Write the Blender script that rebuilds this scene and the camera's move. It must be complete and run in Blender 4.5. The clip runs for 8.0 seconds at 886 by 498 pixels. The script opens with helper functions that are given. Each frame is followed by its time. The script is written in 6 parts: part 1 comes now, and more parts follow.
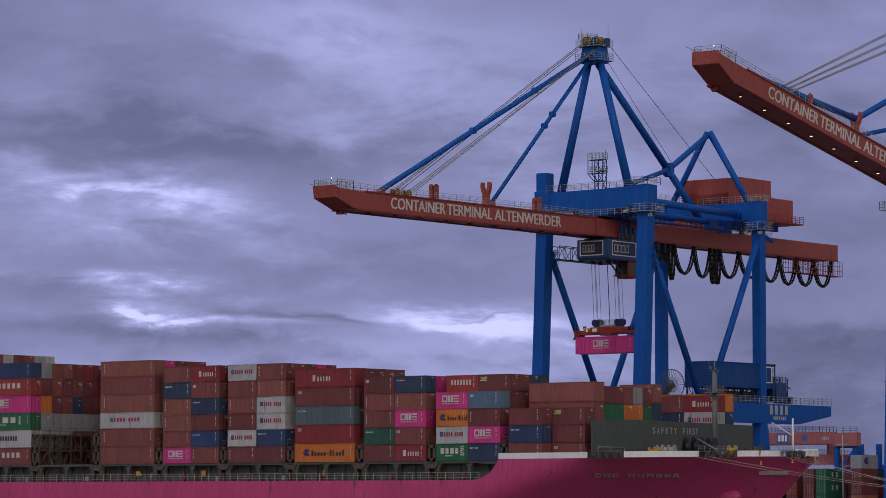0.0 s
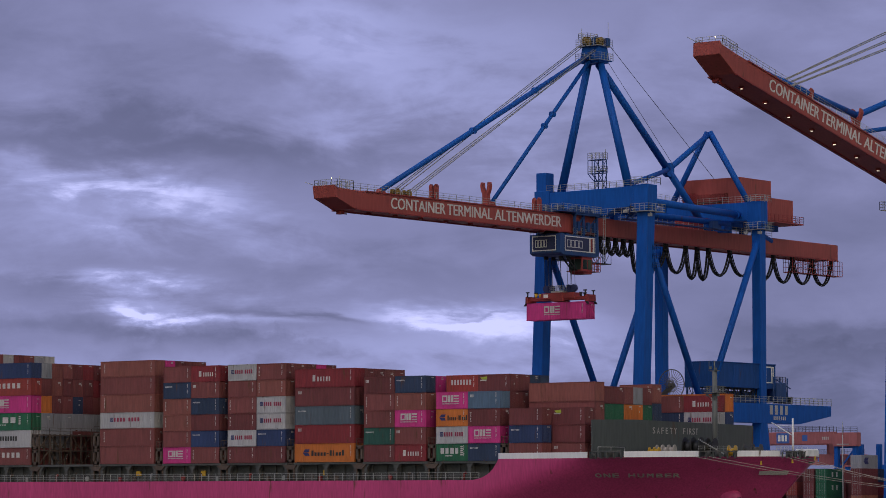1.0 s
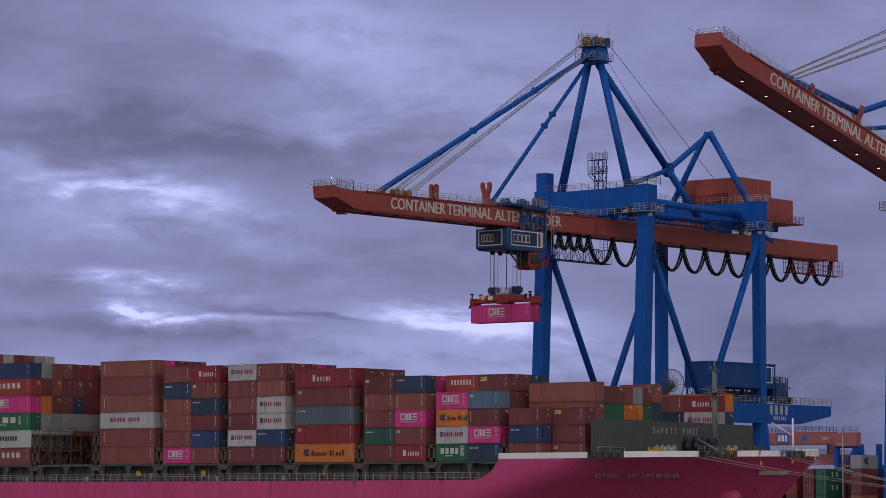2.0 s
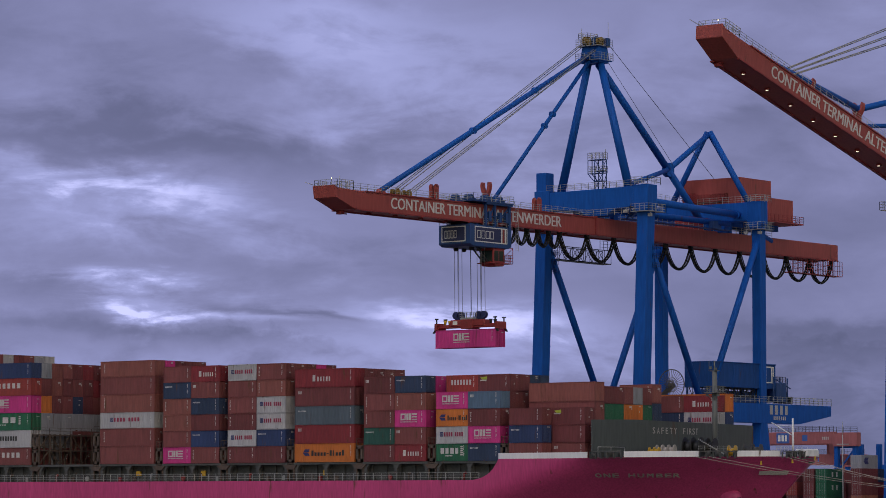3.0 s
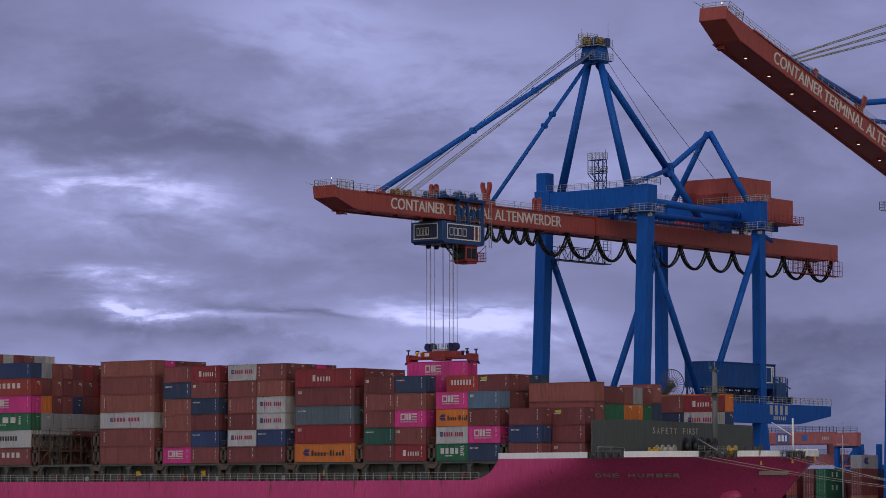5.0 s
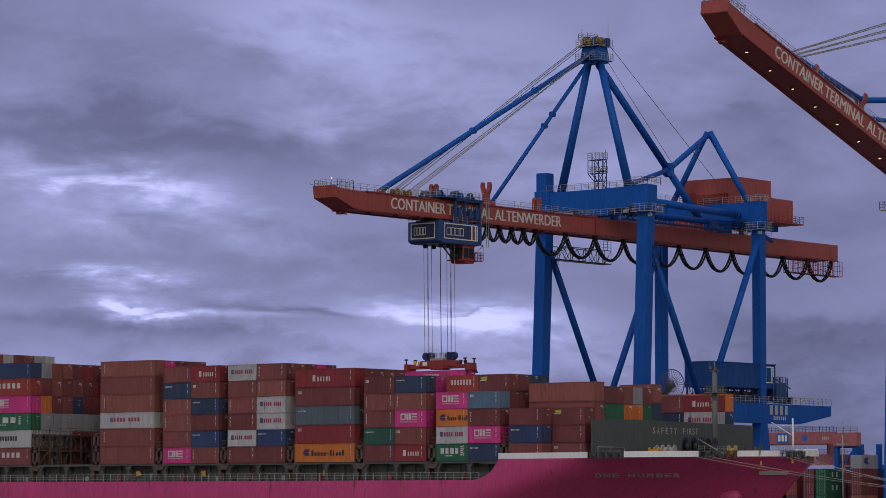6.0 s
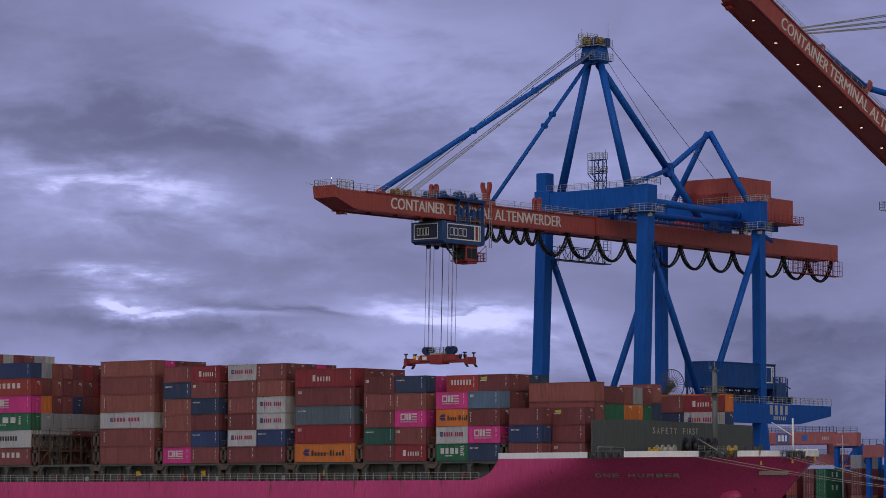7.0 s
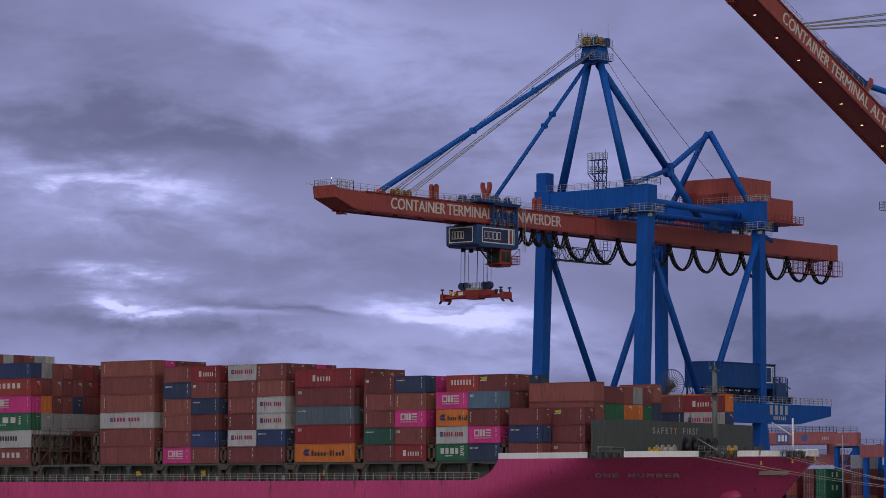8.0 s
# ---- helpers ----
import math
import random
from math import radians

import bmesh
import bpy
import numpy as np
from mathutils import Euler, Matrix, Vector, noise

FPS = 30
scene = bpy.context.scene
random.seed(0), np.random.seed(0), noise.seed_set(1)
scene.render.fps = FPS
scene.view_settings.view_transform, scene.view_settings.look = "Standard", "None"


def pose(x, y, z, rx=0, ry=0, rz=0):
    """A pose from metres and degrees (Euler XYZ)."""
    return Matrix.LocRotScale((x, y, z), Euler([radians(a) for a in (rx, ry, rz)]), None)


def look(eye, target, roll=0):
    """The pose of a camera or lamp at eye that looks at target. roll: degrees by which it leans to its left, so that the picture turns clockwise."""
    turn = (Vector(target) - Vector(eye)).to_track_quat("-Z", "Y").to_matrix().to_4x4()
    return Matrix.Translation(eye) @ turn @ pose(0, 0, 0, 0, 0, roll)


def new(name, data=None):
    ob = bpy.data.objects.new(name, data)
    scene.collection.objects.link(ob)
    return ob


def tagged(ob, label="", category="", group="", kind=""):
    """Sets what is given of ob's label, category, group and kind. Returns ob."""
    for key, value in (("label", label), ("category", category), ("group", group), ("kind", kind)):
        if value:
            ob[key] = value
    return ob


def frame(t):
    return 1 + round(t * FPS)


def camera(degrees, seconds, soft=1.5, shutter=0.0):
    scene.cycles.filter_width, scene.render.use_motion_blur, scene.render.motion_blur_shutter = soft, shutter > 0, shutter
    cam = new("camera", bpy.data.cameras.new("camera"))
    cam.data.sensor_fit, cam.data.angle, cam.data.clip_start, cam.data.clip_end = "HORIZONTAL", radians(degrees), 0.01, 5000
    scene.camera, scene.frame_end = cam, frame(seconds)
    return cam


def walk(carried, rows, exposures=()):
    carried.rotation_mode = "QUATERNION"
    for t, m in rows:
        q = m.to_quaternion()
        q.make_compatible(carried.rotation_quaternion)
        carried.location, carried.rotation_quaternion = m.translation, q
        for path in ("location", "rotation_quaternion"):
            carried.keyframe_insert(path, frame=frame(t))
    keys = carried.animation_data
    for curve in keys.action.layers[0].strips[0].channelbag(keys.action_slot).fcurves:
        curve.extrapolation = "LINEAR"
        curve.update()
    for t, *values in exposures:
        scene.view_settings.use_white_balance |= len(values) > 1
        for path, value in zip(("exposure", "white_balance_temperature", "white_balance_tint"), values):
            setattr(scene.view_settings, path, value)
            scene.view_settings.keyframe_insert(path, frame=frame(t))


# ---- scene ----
cam = camera(15.31, 8.0, 0.45)
EYE = Vector((341.11, -393.41, 9.23))
YAW, PITCH = radians(38.21), radians(4.34)
VIEW = Vector((-math.sin(YAW) * math.cos(PITCH), math.cos(YAW) * math.cos(PITCH), math.sin(PITCH)))
STILL = look(EYE, EYE + VIEW * 100, 0.0)
walk(cam, [(0, STILL), (8, STILL)], exposures=[(0, 0.3), (8, 0.3)])

# ---- light: heavy overcast dusk, brighter to the south-west behind the camera ----
world = bpy.data.worlds.new("sky")
scene.world = world
world.use_nodes = True
wn = world.node_tree.nodes
wl = world.node_tree.links
sky = wn.new("ShaderNodeTexSky")
sky.sky_type = "NISHITA"
sky.sun_disc = False
sky.sun_elevation = radians(36)
sky.sun_rotation = radians(130)
sky.dust_density = 2.2
sky.air_density = 1.6
wl.new(sky.outputs["Color"], wn["Background"].inputs["Color"])
wn["Background"].inputs["Strength"].default_value = 0.066
sun = new("sun", bpy.data.lights.new("sun", "SUN"))
sun.data.energy = 0.47
sun.data.angle = radians(25)
sun.data.color = (1.0, 0.89, 1.0)
sun.matrix_world = look((0, 0, 200), (15, 70, 122))

# ---- materials ----
MATS = {}


def paint(name, color, rough=0.5, metal=0.0, var=0.25, scale=1.5, bump=0.02, rust=0.0, streak=False, spec=0.4):
    """Painted or bare surface with broad stains, fine grain, rust patches and relief."""
    m = bpy.data.materials.new(name)
    m.use_nodes = True
    n, l = m.node_tree.nodes, m.node_tree.links
    b = n["Principled BSDF"]
    b.inputs["Roughness"].default_value = rough
    b.inputs["Metallic"].default_value = metal
    b.inputs["Specular IOR Level"].default_value = spec
    tc = n.new("ShaderNodeTexCoord")
    mp = n.new("ShaderNodeMapping")
    l.new(tc.outputs["Object"], mp.inputs["Vector"])
    if streak:
        mp.inputs["Scale"].default_value = (1.0, 1.0, 0.16)
    info = n.new("ShaderNodeObjectInfo")
    shift = n.new("ShaderNodeVectorMath")
    shift.operation = "MULTIPLY_ADD"
    l.new(info.outputs["Random"], shift.inputs[0])
    shift.inputs[1].default_value = (37, 53, 71)
    l.new(mp.outputs["Vector"], shift.inputs[2])
    big = n.new("ShaderNodeTexNoise")
    big.inputs["Scale"].default_value = scale * 0.35
    big.inputs["Detail"].default_value = 6
    fine = n.new("ShaderNodeTexNoise")
    fine.inputs["Scale"].default_value = scale * 4
    fine.inputs["Detail"].default_value = 5
    for t in (big, fine):
        l.new(shift.outputs[0], t.inputs["Vector"])
    mx = n.new("ShaderNodeMix")
    mx.data_type = "RGBA"
    dark = tuple(c * (1 - var) for c in color) + (1,)
    lite = tuple(min(1, c * (1 + var) + 0.02 * var) for c in color) + (1,)
    mx.inputs["A"].default_value, mx.inputs["B"].default_value = dark, lite
    l.new(big.outputs["Fac"], mx.inputs["Factor"])
    m2 = n.new("ShaderNodeMix")
    m2.data_type = "RGBA"
    m2.blend_type = "OVERLAY"
    m2.inputs["Factor"].default_value = 0.35
    l.new(mx.outputs["Result"], m2.inputs["A"])
    l.new(fine.outputs["Fac"], m2.inputs["B"])
    out = m2.outputs["Result"]
    if name.startswith("box_"):
        hsv = n.new("ShaderNodeHueSaturation")
        vr = n.new("ShaderNodeMapRange")
        vr.inputs["To Min"].default_value, vr.inputs["To Max"].default_value = 0.9, 1.1
        l.new(info.outputs["Random"], vr.inputs["Value"])
        l.new(vr.outputs["Result"], hsv.inputs["Value"])
        l.new(out, hsv.inputs["Color"])
        out = hsv.outputs["Color"]
    if rust > 0:
        rp = n.new("ShaderNodeValToRGB")
        rp.color_ramp.elements[0].position = 0.70 - rust * 0.25
        rp.color_ramp.elements[1].position = 0.80 - rust * 0.2
        mr = n.new("ShaderNodeMix")
        mr.data_type = "RGBA"
        mr.inputs["B"].default_value = (0.10, 0.045, 0.025, 1)
        rn = n.new("ShaderNodeTexNoise")
        rn.inputs["Scale"].default_value = scale * 1.3
        rn.inputs["Detail"].default_value = 8
        l.new(shift.outputs[0], rn.inputs["Vector"])
        l.new(rn.outputs["Fac"], rp.inputs["Fac"])
        l.new(rp.outputs["Color"], mr.inputs["Factor"])
        l.new(out, mr.inputs["A"])
        out = mr.outputs["Result"]
    l.new(out, b.inputs["Base Color"])
    rr = n.new("ShaderNodeMapRange")
    rr.inputs["To Min"].default_value, rr.inputs["To Max"].default_value = rough - 0.1, min(1, rough + 0.15)
    l.new(big.outputs["Fac"], rr.inputs["Value"])
    l.new(rr.outputs["Result"], b.inputs["Roughness"])
    if bump:
        bp = n.new("ShaderNodeBump")
        bp.inputs["Strength"].default_value = 0.3
        bp.inputs["Distance"].default_value = bump
        l.new(fine.outputs["Fac"], bp.inputs["Height"])
        l.new(bp.outputs["Normal"], b.inputs["Normal"])
    MATS[name] = m
    return m


def glow(name, color, strength):
    m = bpy.data.materials.new(name)
    m.use_nodes = True
    b = m.node_tree.nodes["Principled BSDF"]
    b.inputs["Base Color"].default_value = (*color, 1)
    b.inputs["Emission Color"].default_value = (*color, 1)
    b.inputs["Emission Strength"].default_value = strength
    return m


BLUE = paint("crane_blue", (0.004, 0.084, 0.40), 0.55, 0, 0.2, 0.6, 0.01, 0.1, True, 0.2)
BLUE_DARK = paint("trolley_blue", (0.015, 0.055, 0.20), 0.5, 0, 0.25, 0.8, 0.01, 0.28, True)
RED = paint("crane_red", (0.315, 0.06, 0.055), 0.55, 0, 0.2, 0.6, 0.01, 0.12, True)
RED_DARK = paint("spreader_red", (0.26, 0.03, 0.032), 0.5, 0, 0.3, 1.5, 0.01, 0.25)
GALV = paint("galvanised_steel", (0.36, 0.36, 0.37), 0.5, 0.3, 0.25, 2.0, 0.005)
GREY = paint("deck_grey", (0.075, 0.076, 0.08), 0.6, 0, 0.3, 1.0, 0.01, 0.25)
GREY_DARK = paint("breakwater_grey", (0.075, 0.085, 0.09), 0.6, 0, 0.2, 0.5, 0.01, 0.1, True)
BROWN_STEEL = paint("lashing_bridge_brown", (0.085, 0.06, 0.052), 0.7, 0, 0.4, 1.5, 0.01, 0.4)
WHITE = paint("white_paint", (0.68, 0.68, 0.74), 0.5, 0, 0.12, 1.0, 0.005, 0.2, True)
LETTER = paint("lettering_white", (0.74, 0.72, 0.70), 0.5, 0, 0.12, 1.0, 0, 0.1)
SIGN_PAINT = paint("sign_paint", (0.57, 0.54, 0.55), 0.6, 0, 0.15, 1.0, 0, 0.12)
NAME_PAINT = paint("name_paint", (0.30, 0.29, 0.29), 0.6, 0, 0.25, 1.0, 0, 0.25)
LETTER_DULL = paint("lettering_grey", (0.45, 0.42, 0.42), 0.6, 0, 0.2, 1.0, 0, 0.1)
RUBBER = paint("black_rubber", (0.012, 0.012, 0.013), 0.55, 0, 0.3, 2.0, 0.005)
BLACK = paint("black_steel", (0.02, 0.02, 0.022), 0.5, 0.2, 0.3, 2.0, 0.005)
YELLOW = paint("yellow_paint", (0.55, 0.33, 0.03), 0.5, 0, 0.25, 2.0, 0.005, 0.1)
ROPE = paint("wire_rope", (0.26, 0.255, 0.26), 0.6, 0.2, 0.2, 4.0, 0)
LINE = paint("mooring_rope", (0.36, 0.33, 0.31), 0.9, 0, 0.2, 4.0, 0)
HULL = paint("hull_magenta", (0.47, 0.052, 0.185), 0.42, 0, 0.2, 0.9, 0.008, 0.2, True)
NAVY = paint("sign_navy", (0.02, 0.025, 0.10), 0.4, 0, 0.1, 1.0, 0)
CONCRETE = paint("quay_concrete", (0.32, 0.31, 0.30), 0.85, 0, 0.3, 0.4, 0.02)
LAMP = glow("lamp_glow", (1.0, 0.85, 0.65), 1.3)
RED_FADED = paint("faded_red", (0.34, 0.11, 0.122), 0.6, 0, 0.2, 0.6, 0.01, 0.1, True)
REEL_GREY = paint("reel_grey", (0.07, 0.065, 0.065), 0.6, 0, 0.3, 1.0, 0.01, 0.3)
BLUE_WORN = paint("worn_blue", (0.011, 0.062, 0.25), 0.6, 0, 0.25, 0.7, 0.01, 0.16, True, 0.2)
MAST_GREY = paint("mast_grey", (0.13, 0.14, 0.145), 0.55, 0, 0.25, 1.0, 0.01, 0.2, True)

COLOURS = {
    "brown": (0.182, 0.050, 0.054), "rust": (0.222, 0.070, 0.064), "maroon": (0.138, 0.033, 0.040), "red": (0.205, 0.022, 0.034),
    "vermilion": (0.28, 0.040, 0.038), "magenta": (0.50, 0.032, 0.21), "navy": (0.024, 0.042, 0.10), "blue": (0.022, 0.040, 0.125),
    "grey": (0.08, 0.105, 0.14), "steel": (0.085, 0.14, 0.23), "white": (0.37, 0.365, 0.40), "silver": (0.26, 0.265, 0.31),
    "orange": (0.50, 0.14, 0.03), "green": (0.014, 0.10, 0.055), "teal": (0.018, 0.075, 0.065), "tan": (0.30, 0.12, 0.08),
}
WORDS = {"brown": "red-brown", "rust": "faded rust-brown", "maroon": "dark maroon", "tan": "faded tan-orange", "steel": "pale blue",
         "silver": "light grey", "navy": "navy blue", "blue": "dark blue", "grey": "slate grey"}
for cname, crgb in COLOURS.items():
    paint("box_" + cname, crgb, 0.5, 0, 0.3, 0.9, 0.008, 0.24, True)


# ---- mesh helpers ----
def box(bm, x0, x1, y0, y1, z0, z1):
    vs = [bm.verts.new(p) for p in ((x0, y0, z0), (x1, y0, z0), (x1, y1, z0), (x0, y1, z0), (x0, y0, z1), (x1, y0, z1), (x1, y1, z1), (x0, y1, z1))]
    for f in ((3, 2, 1, 0), (4, 5, 6, 7), (0, 1, 5, 4), (1, 2, 6, 5), (2, 3, 7, 6), (3, 0, 4, 7)):
        bm.faces.new([vs[i] for i in f])


def prism(bm, pts, axis, a, b):
    """Polygon pts (pairs) drawn in the plane across axis and pushed from a to b along it."""
    def at(p, w):
        return (w, p[0], p[1]) if axis == "x" else ((p[0], w, p[1]) if axis == "y" else (p[0], p[1], w))
    lo, hi = [bm.verts.new(at(p, a)) for p in pts], [bm.verts.new(at(p, b)) for p in pts]
    k = len(pts)
    bm.faces.new(lo[::-1])
    bm.faces.new(hi)
    for i in range(k):
        bm.faces.new([lo[i], lo[(i + 1) % k], hi[(i + 1) % k], hi[i]])


def tube(bm, p, q, r, n=8, r2=None):
    p, q = Vector(p), Vector(q)
    d = (q - p)
    if d.length < 1e-6:
        return
    rotm = d.to_track_quat("Z", "Y").to_matrix()
    r2 = r if r2 is None else r2
    lo, hi = [], []
    for i in range(n):
        a = 2 * math.pi * (i + 0.5) / n
        v = rotm @ Vector((math.cos(a), math.sin(a), 0))
        lo.append(bm.verts.new(p + v * r))
        hi.append(bm.verts.new(q + v * r2))
    bm.faces.new(lo[::-1])
    bm.faces.new(hi)
    for i in range(n):
        f = bm.faces.new([lo[i], lo[(i + 1) % n], hi[(i + 1) % n], hi[i]])
        f.smooth = n > 4


def beam(bm, p, q, w, h):
    """Rectangular bar from p to q, w wide and h deep."""
    p, q = Vector(p), Vector(q)
    d = (q - p).normalized()
    up = Vector((0, 0, 1)) if abs(d.z) < 0.95 else Vector((0, 1, 0))
    s = d.cross(up).normalized() * w / 2
    u = s.cross(d).normalized() * h / 2
    lo = [bm.verts.new(p + a) for a in (-s - u, s - u, s + u, -s + u)]
    hi = [bm.verts.new(q + a) for a in (-s - u, s - u, s + u, -s + u)]
    bm.faces.new(lo[::-1])
    bm.faces.new(hi)
    for i in range(4):
        bm.faces.new([lo[i], lo[(i + 1) % 4], hi[(i + 1) % 4], hi[i]])


def rail(bm, p, q, h=1.1, step=1.6, r=0.035, bars=3):
    """Handrail of posts and bars from p to q."""
    p, q = Vector(p), Vector(q)
    k = max(1, round((q - p).length / step))
    for i in range(k + 1):
        a = p.lerp(q, i / k)
        tube(bm, a, a + Vector((0, 0, h)), r, 4)
    for j in range(bars):
        o = Vector((0, 0, h * (j + 1) / bars))
        tube(bm, p + o, q + o, r * 0.8, 4)


def ring(bm, pts, h=1.1, step=1.6, r=0.035):
    for a, b in zip(pts, pts[1:] + pts[:1]):
        rail(bm, a, b, h, step, r)


def wheel(bm, c, axis, r, w, n=20):
    a = Vector(axis).normalized() * w / 2
    tube(bm, Vector(c) - a, Vector(c) + a, r, n)


def data_of(name, bm, material):
    bmesh.ops.recalc_face_normals(bm, faces=bm.faces)
    me = bpy.data.meshes.new(name)
    bm.to_mesh(me)
    bm.free()
    me.materials.append(material)
    return me


def part(name, bm, material, parent=None, label=""):
    ob = new(name, data_of(name, bm, material))
    ob.parent = parent
    return tagged(ob, label)


def soften(ob, width=0.04, seg=1):
    m = ob.modifiers.new("edge", "BEVEL")
    m.width, m.segments, m.limit_method = width, seg, "ANGLE"
    return ob


def base(name, x, y, z, label, category, group="", kind=""):
    e = new(name)
    e.location = (x, y, z)
    return tagged(e, label, category, group, kind)


def thing(name, bm, material, label, category, group="", kind=""):
    return tagged(part(name, bm, material), label, category, group, kind)


def lettering(name, text, m, material, parent, size=1.0, width=None, bold=0.0, depth=0.02, label=""):
    """Raised letters that stand in the plane of m: local x along the line, local y up."""
    cu = bpy.data.curves.new(name, "FONT")
    cu.body, cu.size, cu.extrude = text, size, depth
    cu.align_y = "BOTTOM_BASELINE"
    cu.resolution_u = 3
    tmp = new(name + "_curve", cu)
    deps = bpy.context.evaluated_depsgraph_get()
    me = bpy.data.meshes.new_from_object(tmp.evaluated_get(deps))
    bpy.data.objects.remove(tmp)
    if width:
        xs = [v.co.x for v in me.vertices]
        k = width / (max(xs) - min(xs))
        for v in me.vertices:
            v.co.x = (v.co.x - min(xs)) * k
    if bold:
        # heavier strokes: the same letters laid over one another, a little aside
        bm = BM()
        for k in (-1, 0, 1):
            n0 = len(bm.verts)
            bm.from_mesh(me)
            bm.verts.ensure_lookup_table()
            for v in bm.verts[n0:]:
                v.co += Vector((k * bold, 0, 0.003 * k))
        bm.to_mesh(me)
        bm.free()
    me.materials.clear()
    me.materials.append(material)
    ob = new(name, me)
    ob.parent = parent
    ob.matrix_local = m
    return tagged(ob, label)


def bent(bm, pts, r, n=5):
    """A round rod along a line of points."""
    rings = []
    for i, p in enumerate(pts):
        d = (Vector(pts[min(i + 1, len(pts) - 1)]) - Vector(pts[max(i - 1, 0)]))
        rotm = d.to_track_quat("Z", "Y").to_matrix()
        rings.append([bm.verts.new(Vector(p) + rotm @ Vector((r * math.cos(2 * math.pi * k / n), r * math.sin(2 * math.pi * k / n), 0))) for k in range(n)])
    for a, b in zip(rings, rings[1:]):
        for k in range(n):
            bm.faces.new([a[k], a[(k + 1) % n], b[(k + 1) % n], b[k]])


BM = bmesh.new
FACE_X = Matrix(((0, 0, 1, 0), (1, 0, 0, 0), (0, 1, 0, 0), (0, 0, 0, 1)))      # reads along +y, faces +x
FACE_Y = Matrix(((1, 0, 0, 0), (0, 0, -1, 0), (0, 1, 0, 0), (0, 0, 0, 1)))     # reads along +x, faces -y


def facing(kind, x, y, z):
    return Matrix.Translation((x, y, z)) @ (FACE_X if kind == "x" else FACE_Y)

# ---- setting ----
def backdrop():
    """Cloud bank far behind everything, a curved sheet round the eye; u runs to the right and v up, 1 unit = 9.7 degrees."""
    bm = BM()
    uv = bm.loops.layers.uv.new("uv")
    R, f = 4300.0, 5832.0
    cols, rows_n = 96, 24
    grid = []
    for j in range(rows_n + 1):
        el = -0.035 + (j / rows_n) ** 1.4 * 0.9
        line = []
        for i in range(cols + 1):
            az = (i / cols - 0.5) * 1.7
            d = Vector((math.sin(az) * math.cos(YAW) - math.cos(az) * math.sin(YAW), math.cos(az) * math.cos(YAW) + math.sin(az) * math.sin(YAW), 0))
            p = d * (R * math.cos(el)) + Vector((0, 0, R * math.sin(el)))
            line.append((bm.verts.new(p), (az * f / 1000, el * f / 1000)))
        grid.append(line)
    for j in range(rows_n):
        for i in range(cols):
            c = [grid[j][i], grid[j][i + 1], grid[j + 1][i + 1], grid[j + 1][i]]
            fc = bm.faces.new([v for v, _ in c])
            fc.smooth = True
            for lp, (_, t) in zip(fc.loops, c):
                lp[uv].uv = t
    m = bpy.data.materials.new("cloud_cover")
    m.use_nodes = True
    n, l = m.node_tree.nodes, m.node_tree.links
    n.remove(n["Principled BSDF"])
    tc = n.new("ShaderNodeTexCoord")

    def field(sx, sy, scale, detail, rough, off, warp=0.0, lac=2.0):
        mp = n.new("ShaderNodeMapping")
        mp.inputs["Scale"].default_value = (sx, sy, 1)
        mp.inputs["Location"].default_value = (off, off * 0.7, 0)
        mp.inputs["Rotation"].default_value = (0, 0, 0.12)
        l.new(tc.outputs["UV"], mp.inputs["Vector"])
        t = n.new("ShaderNodeTexNoise")
        t.inputs["Scale"].default_value = scale
        t.inputs["Detail"].default_value = detail
        t.inputs["Roughness"].default_value = rough
        t.inputs["Distortion"].default_value = warp
        l.new(mp.outputs["Vector"], t.inputs["Vector"])
        return t.outputs["Fac"]

    def math_node(op, a, b):
        t = n.new("ShaderNodeMath")
        t.operation = op
        for k, v in enumerate((a, b)):
            if isinstance(v, (int, float)):
                t.inputs[k].default_value = v
            else:
                l.new(v, t.inputs[k])
        return t.outputs[0]

    broad = field(1.0, 2.9, 1.5, 5, 0.45, 3.1, 0.25)
    streaks = field(1.0, 3.4, 2.4, 8, 0.56, 7.7, 0.5)
    fine = field(1.0, 2.2, 6.0, 9, 0.58, 1.3, 0.3)
    puffs = field(1.0, 1.25, 14.0, 8, 0.6, 5.9, 0.2)
    sep = n.new("ShaderNodeSeparateXYZ")
    l.new(tc.outputs["UV"], sep.inputs[0])
    # break in the cloud: soft long openings, ragged by the streaks
    wob = math_node("MULTIPLY", math_node("SUBTRACT", streaks, 0.5), 0.40)
    wob2 = math_node("MULTIPLY", math_node("SUBTRACT", fine, 0.5), 0.26)
    # ragged holes: hard-edged where the cloud breaks
    rift = field(1.0, 4.2, 3.4, 9, 0.6, 2.2, 0.35)
    ragged = math_node("ADD", math_node("MULTIPLY", rift, 0.75), math_node("MULTIPLY", fine, 0.25))
    ragged = math_node("MULTIPLY", math_node("SUBTRACT", ragged, 0.42), 6.0)
    ragged = math_node("MINIMUM", math_node("MAXIMUM", ragged, 0.12), 1.0)
    total = None
    for u, v, su, sv, tilt, gain in OPENINGS:
        du = math_node("SUBTRACT", sep.outputs["X"], u)
        dv0 = math_node("SUBTRACT", sep.outputs["Y"], v)
        dv = math_node("ADD", math_node("ADD", dv0, math_node("MULTIPLY", du, -tilt)), math_node("MULTIPLY", math_node("ADD", wob, wob2), min(1.0, 0.22 + sv * 8)))
        a = math_node("POWER", math_node("ABSOLUTE", math_node("DIVIDE", du, su), 0), 2.0)
        b = math_node("POWER", math_node("ABSOLUTE", math_node("DIVIDE", dv, sv), 0), 2.0)
